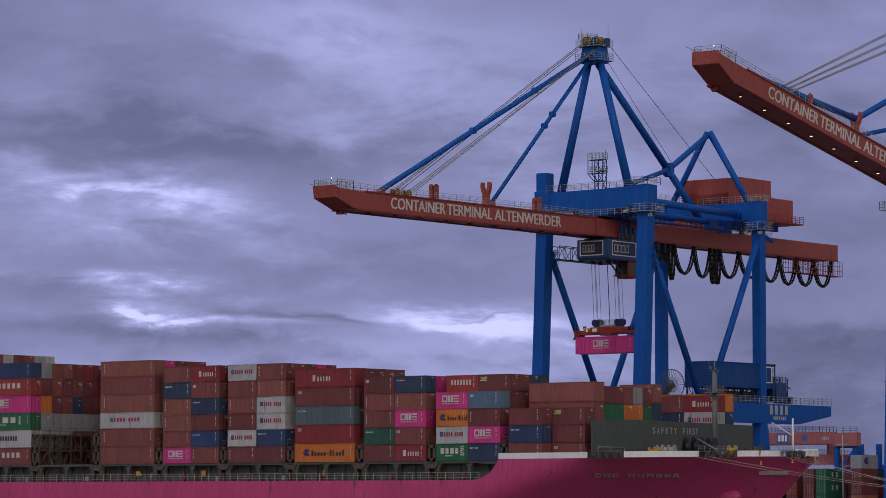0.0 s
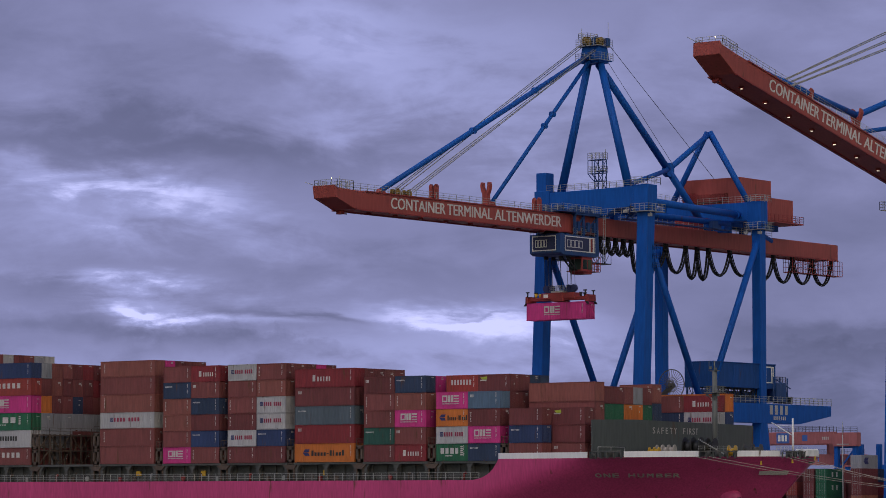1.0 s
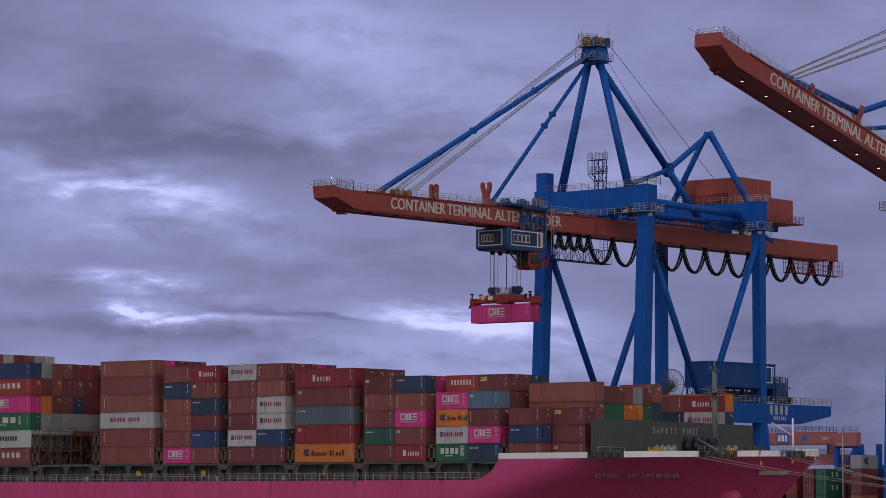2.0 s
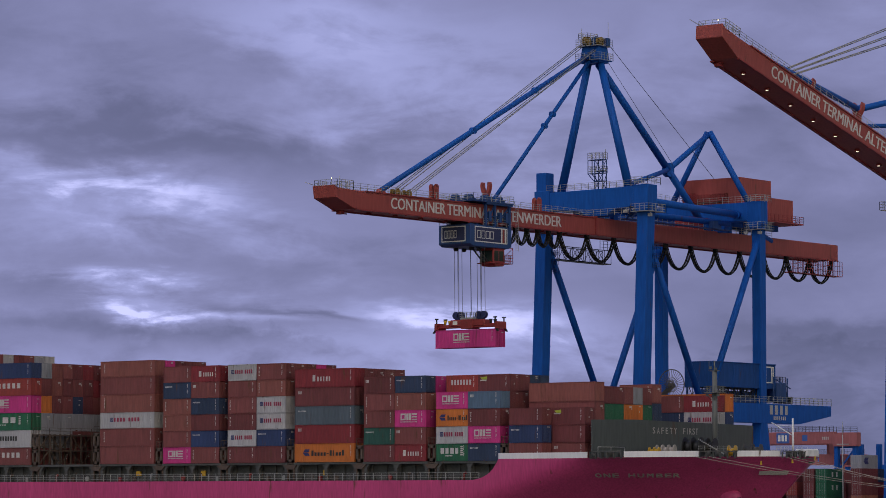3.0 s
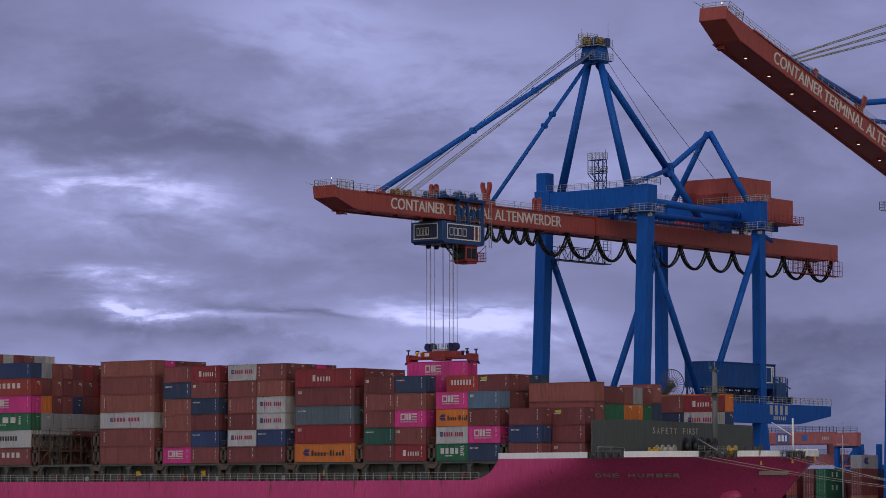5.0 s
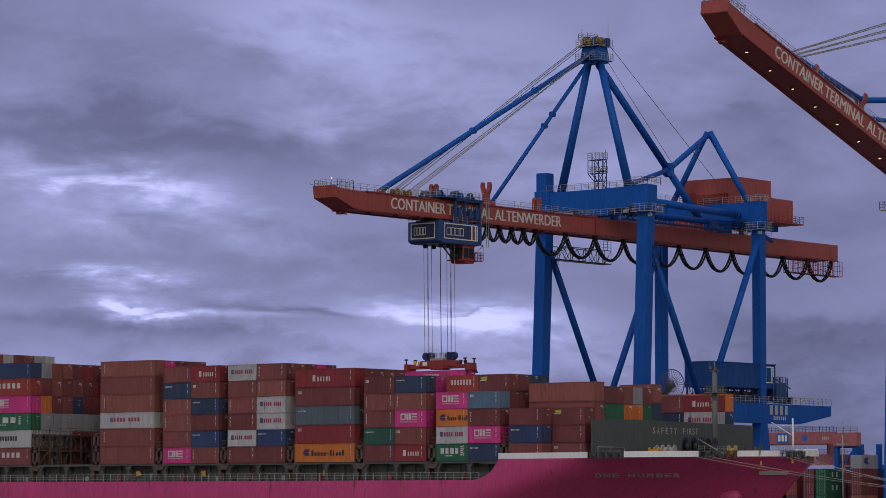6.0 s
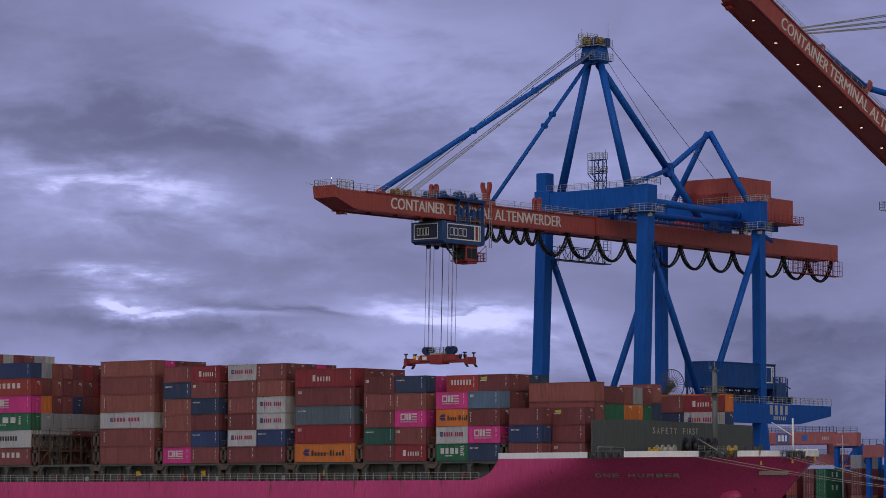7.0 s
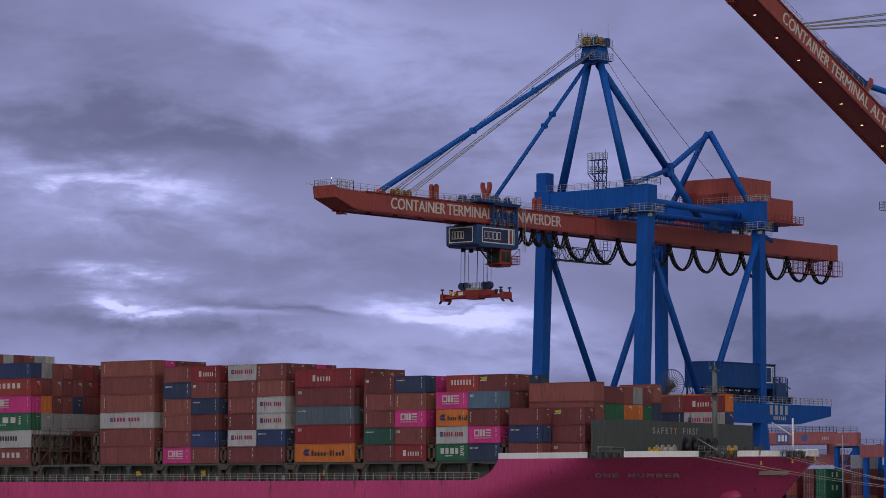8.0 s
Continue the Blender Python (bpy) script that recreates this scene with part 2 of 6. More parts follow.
        g = math_node("MULTIPLY", math_node("POWER", 2.718, math_node("MULTIPLY", math_node("ADD", a, b), -1.0)), gain)
        if gain > 0.25:
            g = math_node("MULTIPLY", math_node("MULTIPLY", g, ragged), 1.35)
        total = g if total is None else math_node("ADD", total, g)
    val = math_node("ADD", total, math_node("MULTIPLY", math_node("SUBTRACT", broad, 0.5), 0.32))
    val = math_node("ADD", val, math_node("MULTIPLY", math_node("SUBTRACT", streaks, 0.5), 0.34))
    val = math_node("ADD", val, math_node("MULTIPLY", math_node("SUBTRACT", fine, 0.5), 0.30))
    val = math_node("ADD", val, 0.43)
    # low ragged cloud banks with billowing tops
    for u, v, su, tilt, amount in BANKS:
        du = math_node("SUBTRACT", sep.outputs["X"], u)
        edge = math_node("ADD", math_node("MULTIPLY", du, tilt), v)
        edge = math_node("ADD", edge, math_node("MULTIPLY", math_node("SUBTRACT", puffs, 0.5), 0.11))
        edge = math_node("ADD", edge, math_node("MULTIPLY", math_node("SUBTRACT", fine, 0.5), 0.10))
        depth = math_node("MULTIPLY", math_node("SUBTRACT", edge, sep.outputs["Y"]), 45.0)
        depth = math_node("MINIMUM", math_node("MAXIMUM", depth, 0.0), 1.0)
        fade = math_node("POWER", 2.718, math_node("MULTIPLY", math_node("POWER", math_node("ABSOLUTE", math_node("DIVIDE", du, su), 0), 4.0), -1.0))
        below = math_node("SUBTRACT", edge, sep.outputs["Y"])
        soft = math_node("POWER", 2.718, math_node("MULTIPLY", math_node("MAXIMUM", below, 0.0), -16.0))
        val = math_node("ADD", val, math_node("MULTIPLY", math_node("MULTIPLY", depth, fade), math_node("MULTIPLY", soft, amount)))
    rp = n.new("ShaderNodeValToRGB")
    e = rp.color_ramp.elements
    e[0].position, e[0].color = 0.0, (0.083, 0.091, 0.168, 1)
    e[1].position, e[1].color = 1.0, (0.53, 0.55, 0.93, 1)
    for pos, col in ((0.25, (0.124, 0.132, 0.243, 1)), (0.5, (0.192, 0.201, 0.367, 1)), (0.75, (0.285, 0.304, 0.555, 1))):
        k = e.new(pos)
        k.color = col
    l.new(val, rp.inputs["Fac"])
    em = n.new("ShaderNodeEmission")
    l.new(rp.outputs["Color"], em.inputs["Color"])
    l.new(em.outputs[0], n["Material Output"].inputs["Surface"])
    ob = thing("backdrop", bm, m, "heavy violet-grey overcast sky with bright breaks", "sky", kind="structure")
    ob.location = EYE
    return ob


def uvp(px, py):
    """Place on the sheet by thousandths of the lens's focal length, right and up from the view axis."""
    return ((px - 784) / 1000, (441 - py) / 1000 + 0.0757 * 5.832)


BANKS = [(*uvp(330, 572), 0.17, -0.02, -0.20), (*uvp(540, 588), 0.16, -0.25, -0.18), (*uvp(90, 560), 0.13, 0.1, -0.08), (*uvp(1470, 600), 0.17, 0.0, -0.2)]
# u, v, half length, half height, tilt, gain
OPENINGS = [
    (*uvp(240, 345), 0.22, 0.042, -0.18, 0.34), (*uvp(200, 350), 0.28, 0.05, -0.15, 0.14), (*uvp(60, 312), 0.14, 0.02, -0.12, 0.14), (*uvp(170, 388), 0.24, 0.03, -0.08, 0.13),
    (*uvp(265, 498), 0.12, 0.012, -0.03, 0.40), (*uvp(275, 547), 0.12, 0.036, -0.18, 0.66), (*uvp(265, 548), 0.09, 0.024, -0.18, 0.16), (*uvp(470, 566), 0.12, 0.016, 0.0, 0.24),
    (*uvp(790, 568), 0.18, 0.028, -0.15, 0.38), (*uvp(810, 575), 0.18, 0.020, -0.13, 0.08), (*uvp(920, 560), 0.22, 0.04, 0.0, 0.15), (*uvp(1010, 600), 0.20, 0.03, -0.05, 0.16),
    (*uvp(480, 548), 0.18, 0.014, -0.03, -0.16), (*uvp(600, 562), 0.09, 0.010, -0.10, -0.26), (*uvp(850, 567), 0.09, 0.005, -0.02, -0.22), (*uvp(130, 515), 0.16, 0.02, -0.1, -0.14),
    (*uvp(90, 575), 0.14, 0.035, 0.0, -0.10), (*uvp(400, 605), 0.26, 0.022, -0.03, -0.12), (*uvp(640, 650), 0.7, 0.045, 0.0, 0.24), (*uvp(760, 615), 0.35, 0.03, 0.0, 0.16), (*uvp(250, 90), 0.4, 0.12, 0.0, 0.08), (*uvp(150, 440), 0.4, 0.06, 0.0, 0.06),
    (*uvp(560, 50), 0.20, 0.045, -0.25, 0.16), (*uvp(400, 90), 0.16, 0.05, -0.3, -0.12), (*uvp(700, 120), 0.35, 0.10, -0.2, 0.14), (*uvp(1150, 150), 0.5, 0.25, 0.0, 0.10),
    (*uvp(900, 110), 0.3, 0.12, 0.0, 0.10), (*uvp(300, 265), 0.45, 0.045, -0.06, -0.20), (*uvp(120, 130), 0.30, 0.10, -0.2, -0.04), (*uvp(620, 440), 0.35, 0.05, -0.05, 0.05),
    (*uvp(1400, 330), 0.3, 0.25, 0.0, -0.10), (*uvp(1500, 760), 0.4, 0.1, 0.0, -0.16), (*uvp(1450, 615), 0.25, 0.03, 0.0, -0.2), (*uvp(1330, 230), 0.10, 0.02, 0.1, -0.08),
]
SKY = backdrop()

bm = BM()
vs = [bm.verts.new(p) for p in ((-4800, -4800, 0), (4800, -4800, 0), (4800, 47.6, 0), (-4800, 47.6, 0))]
bm.faces.new(vs)
WATER = paint("river_water", (0.075, 0.08, 0.08), 0.25, 0, 0.2, 0.6, 0.15)
thing("water", bm, WATER, "dark rippled harbour water", "water", kind="structure")
QZ = 7.4
bm = BM()
prism(bm, [(47.5, -3), (47.5, QZ), (4800, QZ), (4800, -3)], "x", -4800, 4800)
thing("ground", bm, CONCRETE, "grey concrete quay apron", "ground", kind="structure")

# ---- the ship ----
BEAM, MID, BOW = 46.0, 23.0, 83.5
DECK, FORE = 12.1, 16.1


def half_beam(x, z):
    """Half breadth of the hull at x and height z: parallel body, then a flared bow."""
    h = max(0.0, min(1.0, z / FORE))
    start = max(8.0, 61 - 3.5 * (FORE - FORE * h))
    stem = BOW - 15 * (1 - h) ** 1.0
    if x <= start:
        return MID
    t = min(1.0, (x - start) / (stem - start))
    e = 1.5
    return MID * max(0.0, 1 - t ** e) ** (0.75 + 0.25 * (1 - h))


def top_of(x):
    if x < 36.5:
        return DECK
    if x < 42:
        return DECK + (FORE - DECK) * (1 - math.sqrt(max(0, 1 - ((x - 36.5) / 5.5) ** 2)))
    return FORE + max(0, x - 55) * 0.009


ship = base("container_ship", 0, MID, 0, "magenta container ship moored at the quay, rust streaks on its hull", "ship")


def ship_part(name, bm, mat, label=""):
    ob = part(name, bm, mat, ship, label)
    ob.location = (0, -MID, 0)
    return ob


def hull_strip(bm, lo_of, hi_of, xs, nz, sides=(-1, 1)):
    for side in sides:
        prev = None
        for x in xs:
            lo, hi = lo_of(x), hi_of(x)
            col = []
            for j in range(nz + 1):
                z = lo + (hi - lo) * j / nz
                h = max(0.0, min(1.0, z / FORE))
                stem = BOW - 15 * (1 - h)
                xx = x if x < 40 else 40 + (x - 40) / (BOW - 40) * (stem - 40)
                col.append(bm.verts.new((xx, MID + side * half_beam(xx, z), z)))
            if prev:
                for j in range(nz):
                    f = bm.faces.new([prev[j], col[j], col[j + 1], prev[j + 1]])
                    f.smooth = True
            prev = col


XS = [-220, -150, -100, -60, -20, 10, 20, 30, 36.5] + [36.5 + 0.55 * i for i in range(1, 11)] + [44 + 1.5 * i for i in range(24)] + [80.5, 81.5, 82.3, 82.9, 83.3, BOW]
bm = BM()
hull_strip(bm, lambda x: -6.0, lambda x: top_of(x) - (0.86 if x >= 42 else 0.0), XS, 14)
bmesh.ops.remove_doubles(bm, verts=bm.verts, dist=0.002)
hull_ob = ship_part("hull", bm, HULL, "magenta painted steel plating with rust streaks")
BAND = [x for x in XS if x >= 42]
for lo_x, hi_x in ((42, 58.6), (64.0, 73.0), (77.0, 81.0), (82.9, BOW)):
    for side in (-1, 1):
        bm = BM()
        prev = None
        for x in [lo_x] + [x for x in BAND if lo_x + 0.01 < x < hi_x - 0.01] + [hi_x]:
            sec = []
            for z, inset in ((top_of(x) - 0.86, 0.0), (top_of(x), 0.0), (top_of(x), 0.14), (top_of(x) - 0.86, 0.14)):
                low = top_of(x) - 0.86
                h = min(1.0, low / FORE)
                xx = 40 + (x - 40) / (BOW - 40) * (BOW - 15 * (1 - h) - 40)
                sec.append(bm.verts.new((xx, MID + side * max(0.0, half_beam(xx, low) - inset), z)))
            if prev:
                for j in range(4):
                    bm.faces.new([prev[j], prev[(j + 1) % 4], sec[(j + 1) % 4], sec[j]])
            else:
                bm.faces.new(sec)
            prev = sec
        bm.faces.new(prev)
        ship_part("bulwark", bm, WHITE, "white bulwark band with rust runs")
bm = BM()
deck_pts = [(x, MID - half_beam(x, DECK) + 0.06) for x in (-220, 0, 20, 38)] + [(40, MID - half_beam(40, DECK) + 0.3), (40, MID + half_beam(40, DECK) - 0.3)] + [(x, MID + half_beam(x, DECK) - 0.06) for x in (38, 20, 0, -220)]
prism(bm, deck_pts, "z", DECK - 0.3, DECK - 0.02)
ship_part("main_deck", bm, GREY)
bm = BM()
fx = [38.5, 44, 50, 56, 62, 68, 73, 77, 80, 82, 83]
prism(bm, [(x, MID - half_beam(x, 14.3) + 0.2) for x in fx] + [(x, MID + half_beam(x, 14.3) - 0.2) for x in fx[::-1]], "z", 14.5, 14.7)
ship_part("foredeck", bm, GREY)
# hatch coamings, deck rail and lashing bridges
BAYS = [-83.5, -69.1, -54.9, -40.69, -26.49, -12.41, 1.73, 15.84, 30.09, 43.95]
BZ = 15.0
for bx0 in BAYS:
    bm = BM()
    if bx0 == BAYS[-1]:
        box(bm, bx0 - 0.2, bx0 + 12.4, 7.6, BEAM - 7.6, DECK, BZ - 0.3)
        box(bm, bx0 - 0.2, bx0 + 12.4, 2.6, BEAM - 2.6, BZ - 0.3, BZ - 0.03)
        ship_part("hatch_coaming", bm, GREY)
        continue
    box(bm, bx0 - 0.2, bx0 + 12.4, 1.6, BEAM - 1.6, DECK, BZ - 0.35)
    for k in range(5):
        box(bm, bx0 + 0.4 + 2.8 * k, bx0 + 0.75 + 2.8 * k, 1.25, 1.6, DECK, BZ - 0.5)
    box(bm, bx0 - 0.3, bx0 + 12.5, 0.15, BEAM - 0.15, BZ - 0.36, BZ - 0.03)
    for sx in (0.0, 6.05, 12.0):
        prism(bm, [(bx0 + sx - 0.7, BZ - 0.36), (bx0 + sx + 0.9, BZ - 0.36), (bx0 + sx + 0.35, BZ - 1.0), (bx0 + sx + 0.3, DECK), (bx0 + sx - 0.1, DECK), (bx0 + sx - 0.15, BZ - 1.0)], "y", 0.3, 0.9)
    ship_part("hatch_coaming", bm, GREY)
for k in range(9):
    bm = BM()
    x0 = -85 + k * 14
    rail(bm, (x0, 0.12, DECK), (min(x0 + 14, 38.2), 0.12, DECK), 1.15, 1.55, 0.045)
    ship_part("deck_rail", bm, GALV)


def lashing_bridge(x, tiers):
    bm = BM()
    w = 1.35
    for y in [0.35 + 2.52 * k for k in range(19)]:
        for dx in (0, w):
            beam(bm, (x + dx, y, DECK), (x + dx, y, BZ + 2.6 * tiers), 0.22, 0.3)
        if y > 40:
            continue
        for t in range(tiers):
            z = BZ + 2.6 * t
            if int(y / 2.52) % 2 == 0:
                beam(bm, (x + w, y, z), (x + w, y + 2.5, z + 2.5), 0.14, 0.14)
            else:
                beam(bm, (x + w, y + 2.5, z), (x + w, y, z + 2.5), 0.14, 0.14)
    for t in range(tiers + 1):
        z = BZ + 2.6 * t - 0.1
        box(bm, x - 0.1, x + w + 0.1, 0.2, BEAM - 0.2, z - 0.22, z)
        rail(bm, (x + w, 0.3, z), (x + w, BEAM - 0.3, z), 1.1, 2.5, 0.04, 2)
        rail(bm, (x, 0.3, z), (x + w, 0.3, z), 1.1, 0.7, 0.05, 2)
    # end posts with an oval opening
    for t in range(tiers):
        z = BZ + 2.6 * t
        for a in (0.0, w - 0.38):
            box(bm, x + a, x + a + 0.38, 0.05, 0.3, z, z + 2.35)
        box(bm, x, x + w, 0.05, 0.3, z, z + 0.45)
        box(bm, x, x + w, 0.05, 0.3, z + 2.0, z + 2.4)
    prism(bm, [(x - 0.7, BZ - 0.4), (x + w + 0.7, BZ - 0.4), (x + w, BZ - 1.1), (x, BZ - 1.1)], "y", 0.05, 0.5)
    ship_part("lashing_bridge", bm, BROWN_STEEL)


for bx0, tiers in zip(BAYS[1:], (2, 2, 2, 1, 1, 1, 1, 1, 1)):
    if bx0 != BAYS[-1]:
        lashing_bridge(bx0 - 1.68, tiers)
lashing_bridge(BAYS[-1] - 1.68, 1)

# ---- containers ----
CACHE = {}
WID = 2.438


def corrugated(bm, length, z0, z1, at, depth=0.022, pitch=0.285):
    """Zigzag sheet along x (or along y when at is 'end') between two posts."""
    k = max(4, round(length / pitch))
    prof = []
    for i in range(k):
        a = i / k * length
        s = length / k
        prof += [(a, 0), (a + s * 0.26, 0), (a + s * 0.5, depth), (a + s * 0.76, depth)]
    prof.append((length, 0))
    pv = None
    for u, d in prof:
        if at == "side":
            c = [bm.verts.new((u, d, z0)), bm.verts.new((u, d, z1))]
        else:
            c = [bm.verts.new((-d, u, z0)), bm.verts.new((-d, u, z1))]
        if pv:
            bm.faces.new([pv[0], c[0], c[1], pv[1]])
        pv = c


def meshes(length, height, colour, doors):
    key = (length, height, colour, doors)
    if key in CACHE:
        return CACHE[key]
    mat = MATS["box_" + colour]
    p = 0.12
    bm = BM()
    for x in (0, length - p):
        for y in (0, WID - p):
            box(bm, x, x + p, y, y + p, 0.12, height - 0.12)
    for y in (0, WID - p):
        box(bm, 0, length, y + 0.002, y + p - 0.002, 0, 0.13)
        box(bm, 0, length, y + 0.002, y + p - 0.002, height - 0.1, height - 0.004)
    for x in (0, length - p):
        box(bm, x + 0.002, x + p - 0.002, 0.12, WID - 0.12, 0, 0.16)
        box(bm, x + 0.002, x + p - 0.002, 0.12, WID - 0.12, height - 0.12, height - 0.004)
    for x in (-0.012, length - 0.166):
        for y in (-0.012, WID - 0.15):
            for z in (-0.004, height - 0.118):
                box(bm, x, x + 0.178, y, y + 0.162, z, z + 0.122)
    box(bm, 0.05, length - 0.05, 0.05, WID - 0.05, height - 0.05, height - 0.025)
    box(bm, 0.05, length - 0.05, 0.05, WID - 0.05, 0.13, 0.16)
    frame_me = data_of("container", bm, mat)
    bm = BM()
    corrugated(bm, length - 2 * p, 0.12, height - 0.09, "side")
    for v in bm.verts:
        v.co.x += p
        v.co.y += 0.04
    side_me = data_of("side_panel", bm, mat)
    bm = BM()
    if doors:
        for y0 in (0.0,):
            y1 = WID / 2 - p - 0.01
            box(bm, -0.07, -0.02, y0, y1, 0.15, height - 0.11)
            for yy in (y0 + 0.25, y1 - 0.25):
                tube(bm, (0.0, yy, 0.16), (0.0, yy, height - 0.12), 0.03, 5)
                box(bm, -0.02, 0.03, yy - 0.1, yy + 0.22, 1.05, 1.12)
            for z in (0.4, height / 2, height - 0.5):
                box(bm, -0.02, 0.012, y0, y0 + 0.2, z, z + 0.1)
    else:
        corrugated(bm, WID - 2 * p, 0.14, height - 0.11, "end", 0.045, 0.3)
        for v in bm.verts:
            v.co.x += -0.01
            v.co.y += p
    end_me = data_of("door" if doors else "end_panel", bm, mat)
    CACHE[key] = (frame_me, side_me, end_me)
    return CACHE[key]


def marks(name, bm, mat, parent, label=""):
    return tagged(part(name, bm, mat, parent, label), kind="stuff")


INK = {k: paint("ink_" + k, c, 0.5, 0, 0.1, 1.0, 0, 0.05) for k, c in
       {"white": (0.50, 0.48, 0.49), "navy": (0.03, 0.035, 0.14), "crimson": (0.30, 0.03, 0.08), "dark": (0.03, 0.03, 0.035), "lime": (0.35, 0.42, 0.05), "sky": (0.05, 0.12, 0.4)}.items()}


def glyphs(bm, x, z, w, h, count, gap=0.22, seed=0, y=-0.012):
    """A line of writing as plain upright bars."""
    rnd = random.Random(seed)
    p = w / count
    for i in range(count):
        ww = p * (1 - gap) * rnd.uniform(0.8, 1.0)
        box(bm, x + i * p, x + i * p + ww, y, y + 0.01, z, z + h)


def frame_shape(bm, x, z, w, h, t, y=-0.012):
    """A hollow block shape, as of a heavy outlined sign."""
    box(bm, x, x + w, y, y + 0.01, z, z + t)
    box(bm, x, x + w, y, y + 0.01, z + h - t, z + h)
    box(bm, x, x + t, y, y + 0.01, z + t, z + h - t)
    box(bm, x + w - t, x + w, y, y + 0.01, z + t, z + h - t)


def logo(ob, kind, length, height):
    """Shipping-line marks on the near long side, as plain shapes in their colours."""
    if not kind:
        return
    L, H = length, height
    bm = BM()
    if kind == "blocks":          # three heavy outlined blocks and a thin line of bars under them
        w, h = min(3.3, L * 0.56), H * 0.40
        x = L * 0.19 if L < 7 else L * 0.30
        z = H * 0.40
        u = w / 3
        frame_shape(bm, x, z, u * 0.92, h, 0.22)
        for k in range(2):
            box(bm, x + u * (1.04 + 0.48 * k), x + u * (1.42 + 0.48 * k), -0.012, -0.002, z, z + h)
        for k in range(3):
            box(bm, x + 2 * u, x + 3 * u - 0.1, -0.012, -0.002, z + (h - 0.2) * k / 2, z + (h - 0.2) * k / 2 + 0.2)
        glyphs(bm, x, z - 0.32, w, 0.14, 18, 0.3)
        marks("emblem", bm, INK["white"], ob, "white block emblem")
    elif kind == "serif":         # white heavy word with one tall first stroke
        w = min(3.9, L * 0.55)
        x, z = L * 0.27 if L < 7 else L * 0.30, H * 0.32
        h = H * 0.25
        box(bm, x, x + 0.55, -0.012, -0.002, z, z + h * 1.4)
        glyphs(bm, x + 0.95, z, w - 0.95, h, 5, 0.42, 9)
        marks("emblem", bm, INK["white"], ob, "white painted company word")
    elif kind == "square_word":   # blue and red square device with a crimson word
        h = H * 0.25
        x, z = (L * 0.12 if L < 7 else L * 0.19), H * 0.42
        frame_shape(bm, x, z, h * 0.95, h * 1.05, 0.13)
        box(bm, x + h * 0.4, x + h * 0.56, -0.012, -0.002, z + 0.1, z + h)
        marks("emblem", bm, INK["navy"], ob, "navy square device")
        bm = BM()
        w = L * 0.63 if L < 7 else L * 0.5
        a = x + h * 1.25
        glyphs(bm, a, z, w * 0.46, h, 4, 0.36, 3)
        glyphs(bm, a + w * 0.54, z, w * 0.44, h, 4, 0.36, 5)
        marks("wordmark", bm, INK["crimson"], ob, "crimson painted company word")
    elif kind == "flag_word":     # slanted navy pennants and a dark word
        s = H * 0.36
        x, z = (L * 0.10 if L < 7 else L * 0.14), H * 0.34
        for k in range(2):
            a = x + k * s * 0.5
            prism(bm, [(a + s * 0.42, z + s), (a + s * 0.85, z + s), (a + s * 0.6, z + s * 0.55), (a, z + s * 0.5)], "y", -0.012, -0.002)
            prism(bm, [(a, z + s * 0.45), (a + s * 0.6, z + s * 0.45), (a + s * 0.85, z), (a + s * 0.42, z)], "y", -0.012, -0.002)
        marks("emblem", bm, INK["navy"], ob, "navy double pennant device")
        bm = BM()
        w = L * 0.56 if L > 7 else L * 0.64
        x2 = x + s * 1.7
        q = w / 11
        for k in range(11):
            low, tall = (s * 0.3, s * 0.12) if k == 5 else (0, s * (0.82 if k in (0, 6, 7, 10) else 0.52))
            box(bm, x2 + k * q, x2 + k * q + q * (0.4 if k == 7 else 0.68), -0.012, -0.002, z + low, z + low + tall)
        marks("wordmark", bm, INK["dark"], ob, "dark painted company word")
    elif kind == "big_word":      # four bold white blocks and a barred panel
        w, h = L * 0.62, H * 0.34
        x, z = L * 0.14, H * 0.42
        q = w / 4
        for k in range(4):
            a = x + k * q
            box(bm, a, a + q * (0.62 if k % 2 else 0.72), -0.012, -0.002, z, z + h)
        for j in range(5):
            box(bm, x + w + 0.05, x + w + 0.5, -0.012, -0.002, z - 0.25 + j * 0.3, z - 0.25 + j * 0.3 + 0.2)
        glyphs(bm, x + q, z - 0.4, q * 1.5, 0.18, 5)
        marks("wordmark", bm, INK["white"], ob, "white painted company word")
    elif kind == "word_dark":
        glyphs(bm, L * 0.3, H * 0.40, L * 0.45, H * 0.26, 9, 0.3)
        marks("wordmark", bm, INK["dark"], ob, "dark painted company word")
    elif kind == "word_white":
        glyphs(bm, L * 0.16, H * 0.42, L * 0.66, H * 0.3, 7, 0.32, 4)
        marks("wordmark", bm, INK["white"], ob, "worn white company word")
    elif kind == "small":
        glyphs(bm, L * 0.06, H * 0.70, min(1.7, L * 0.27), H * 0.08, 7, 0.35, 6)
        marks("wordmark", bm, INK["white"], ob, "small white company mark")
    elif kind == "corner":
        glyphs(bm, L * 0.06, H * 0.66, 0.75, H * 0.16, 3, 0.3, 2)
        marks("emblem", bm, INK["white"], ob, "small white corner mark")
    elif kind == "lime":
        prism(bm, [(L * 0.06, H * 0.82), (L * 0.28, H * 0.88), (L * 0.28, H * 0.70), (L * 0.14, H * 0.70)], "y", -0.012, -0.002)
        marks("emblem", bm, INK["lime"], ob, "lime green corner mark")
        bm = BM()
        box(bm, L * 0.06, L * 0.26, -0.012, -0.002, H * 0.62, H * 0.69)
        marks("wordmark", bm, INK["white"], ob, "white corner mark")
    elif kind == "upright":       # white mark that runs down the panel
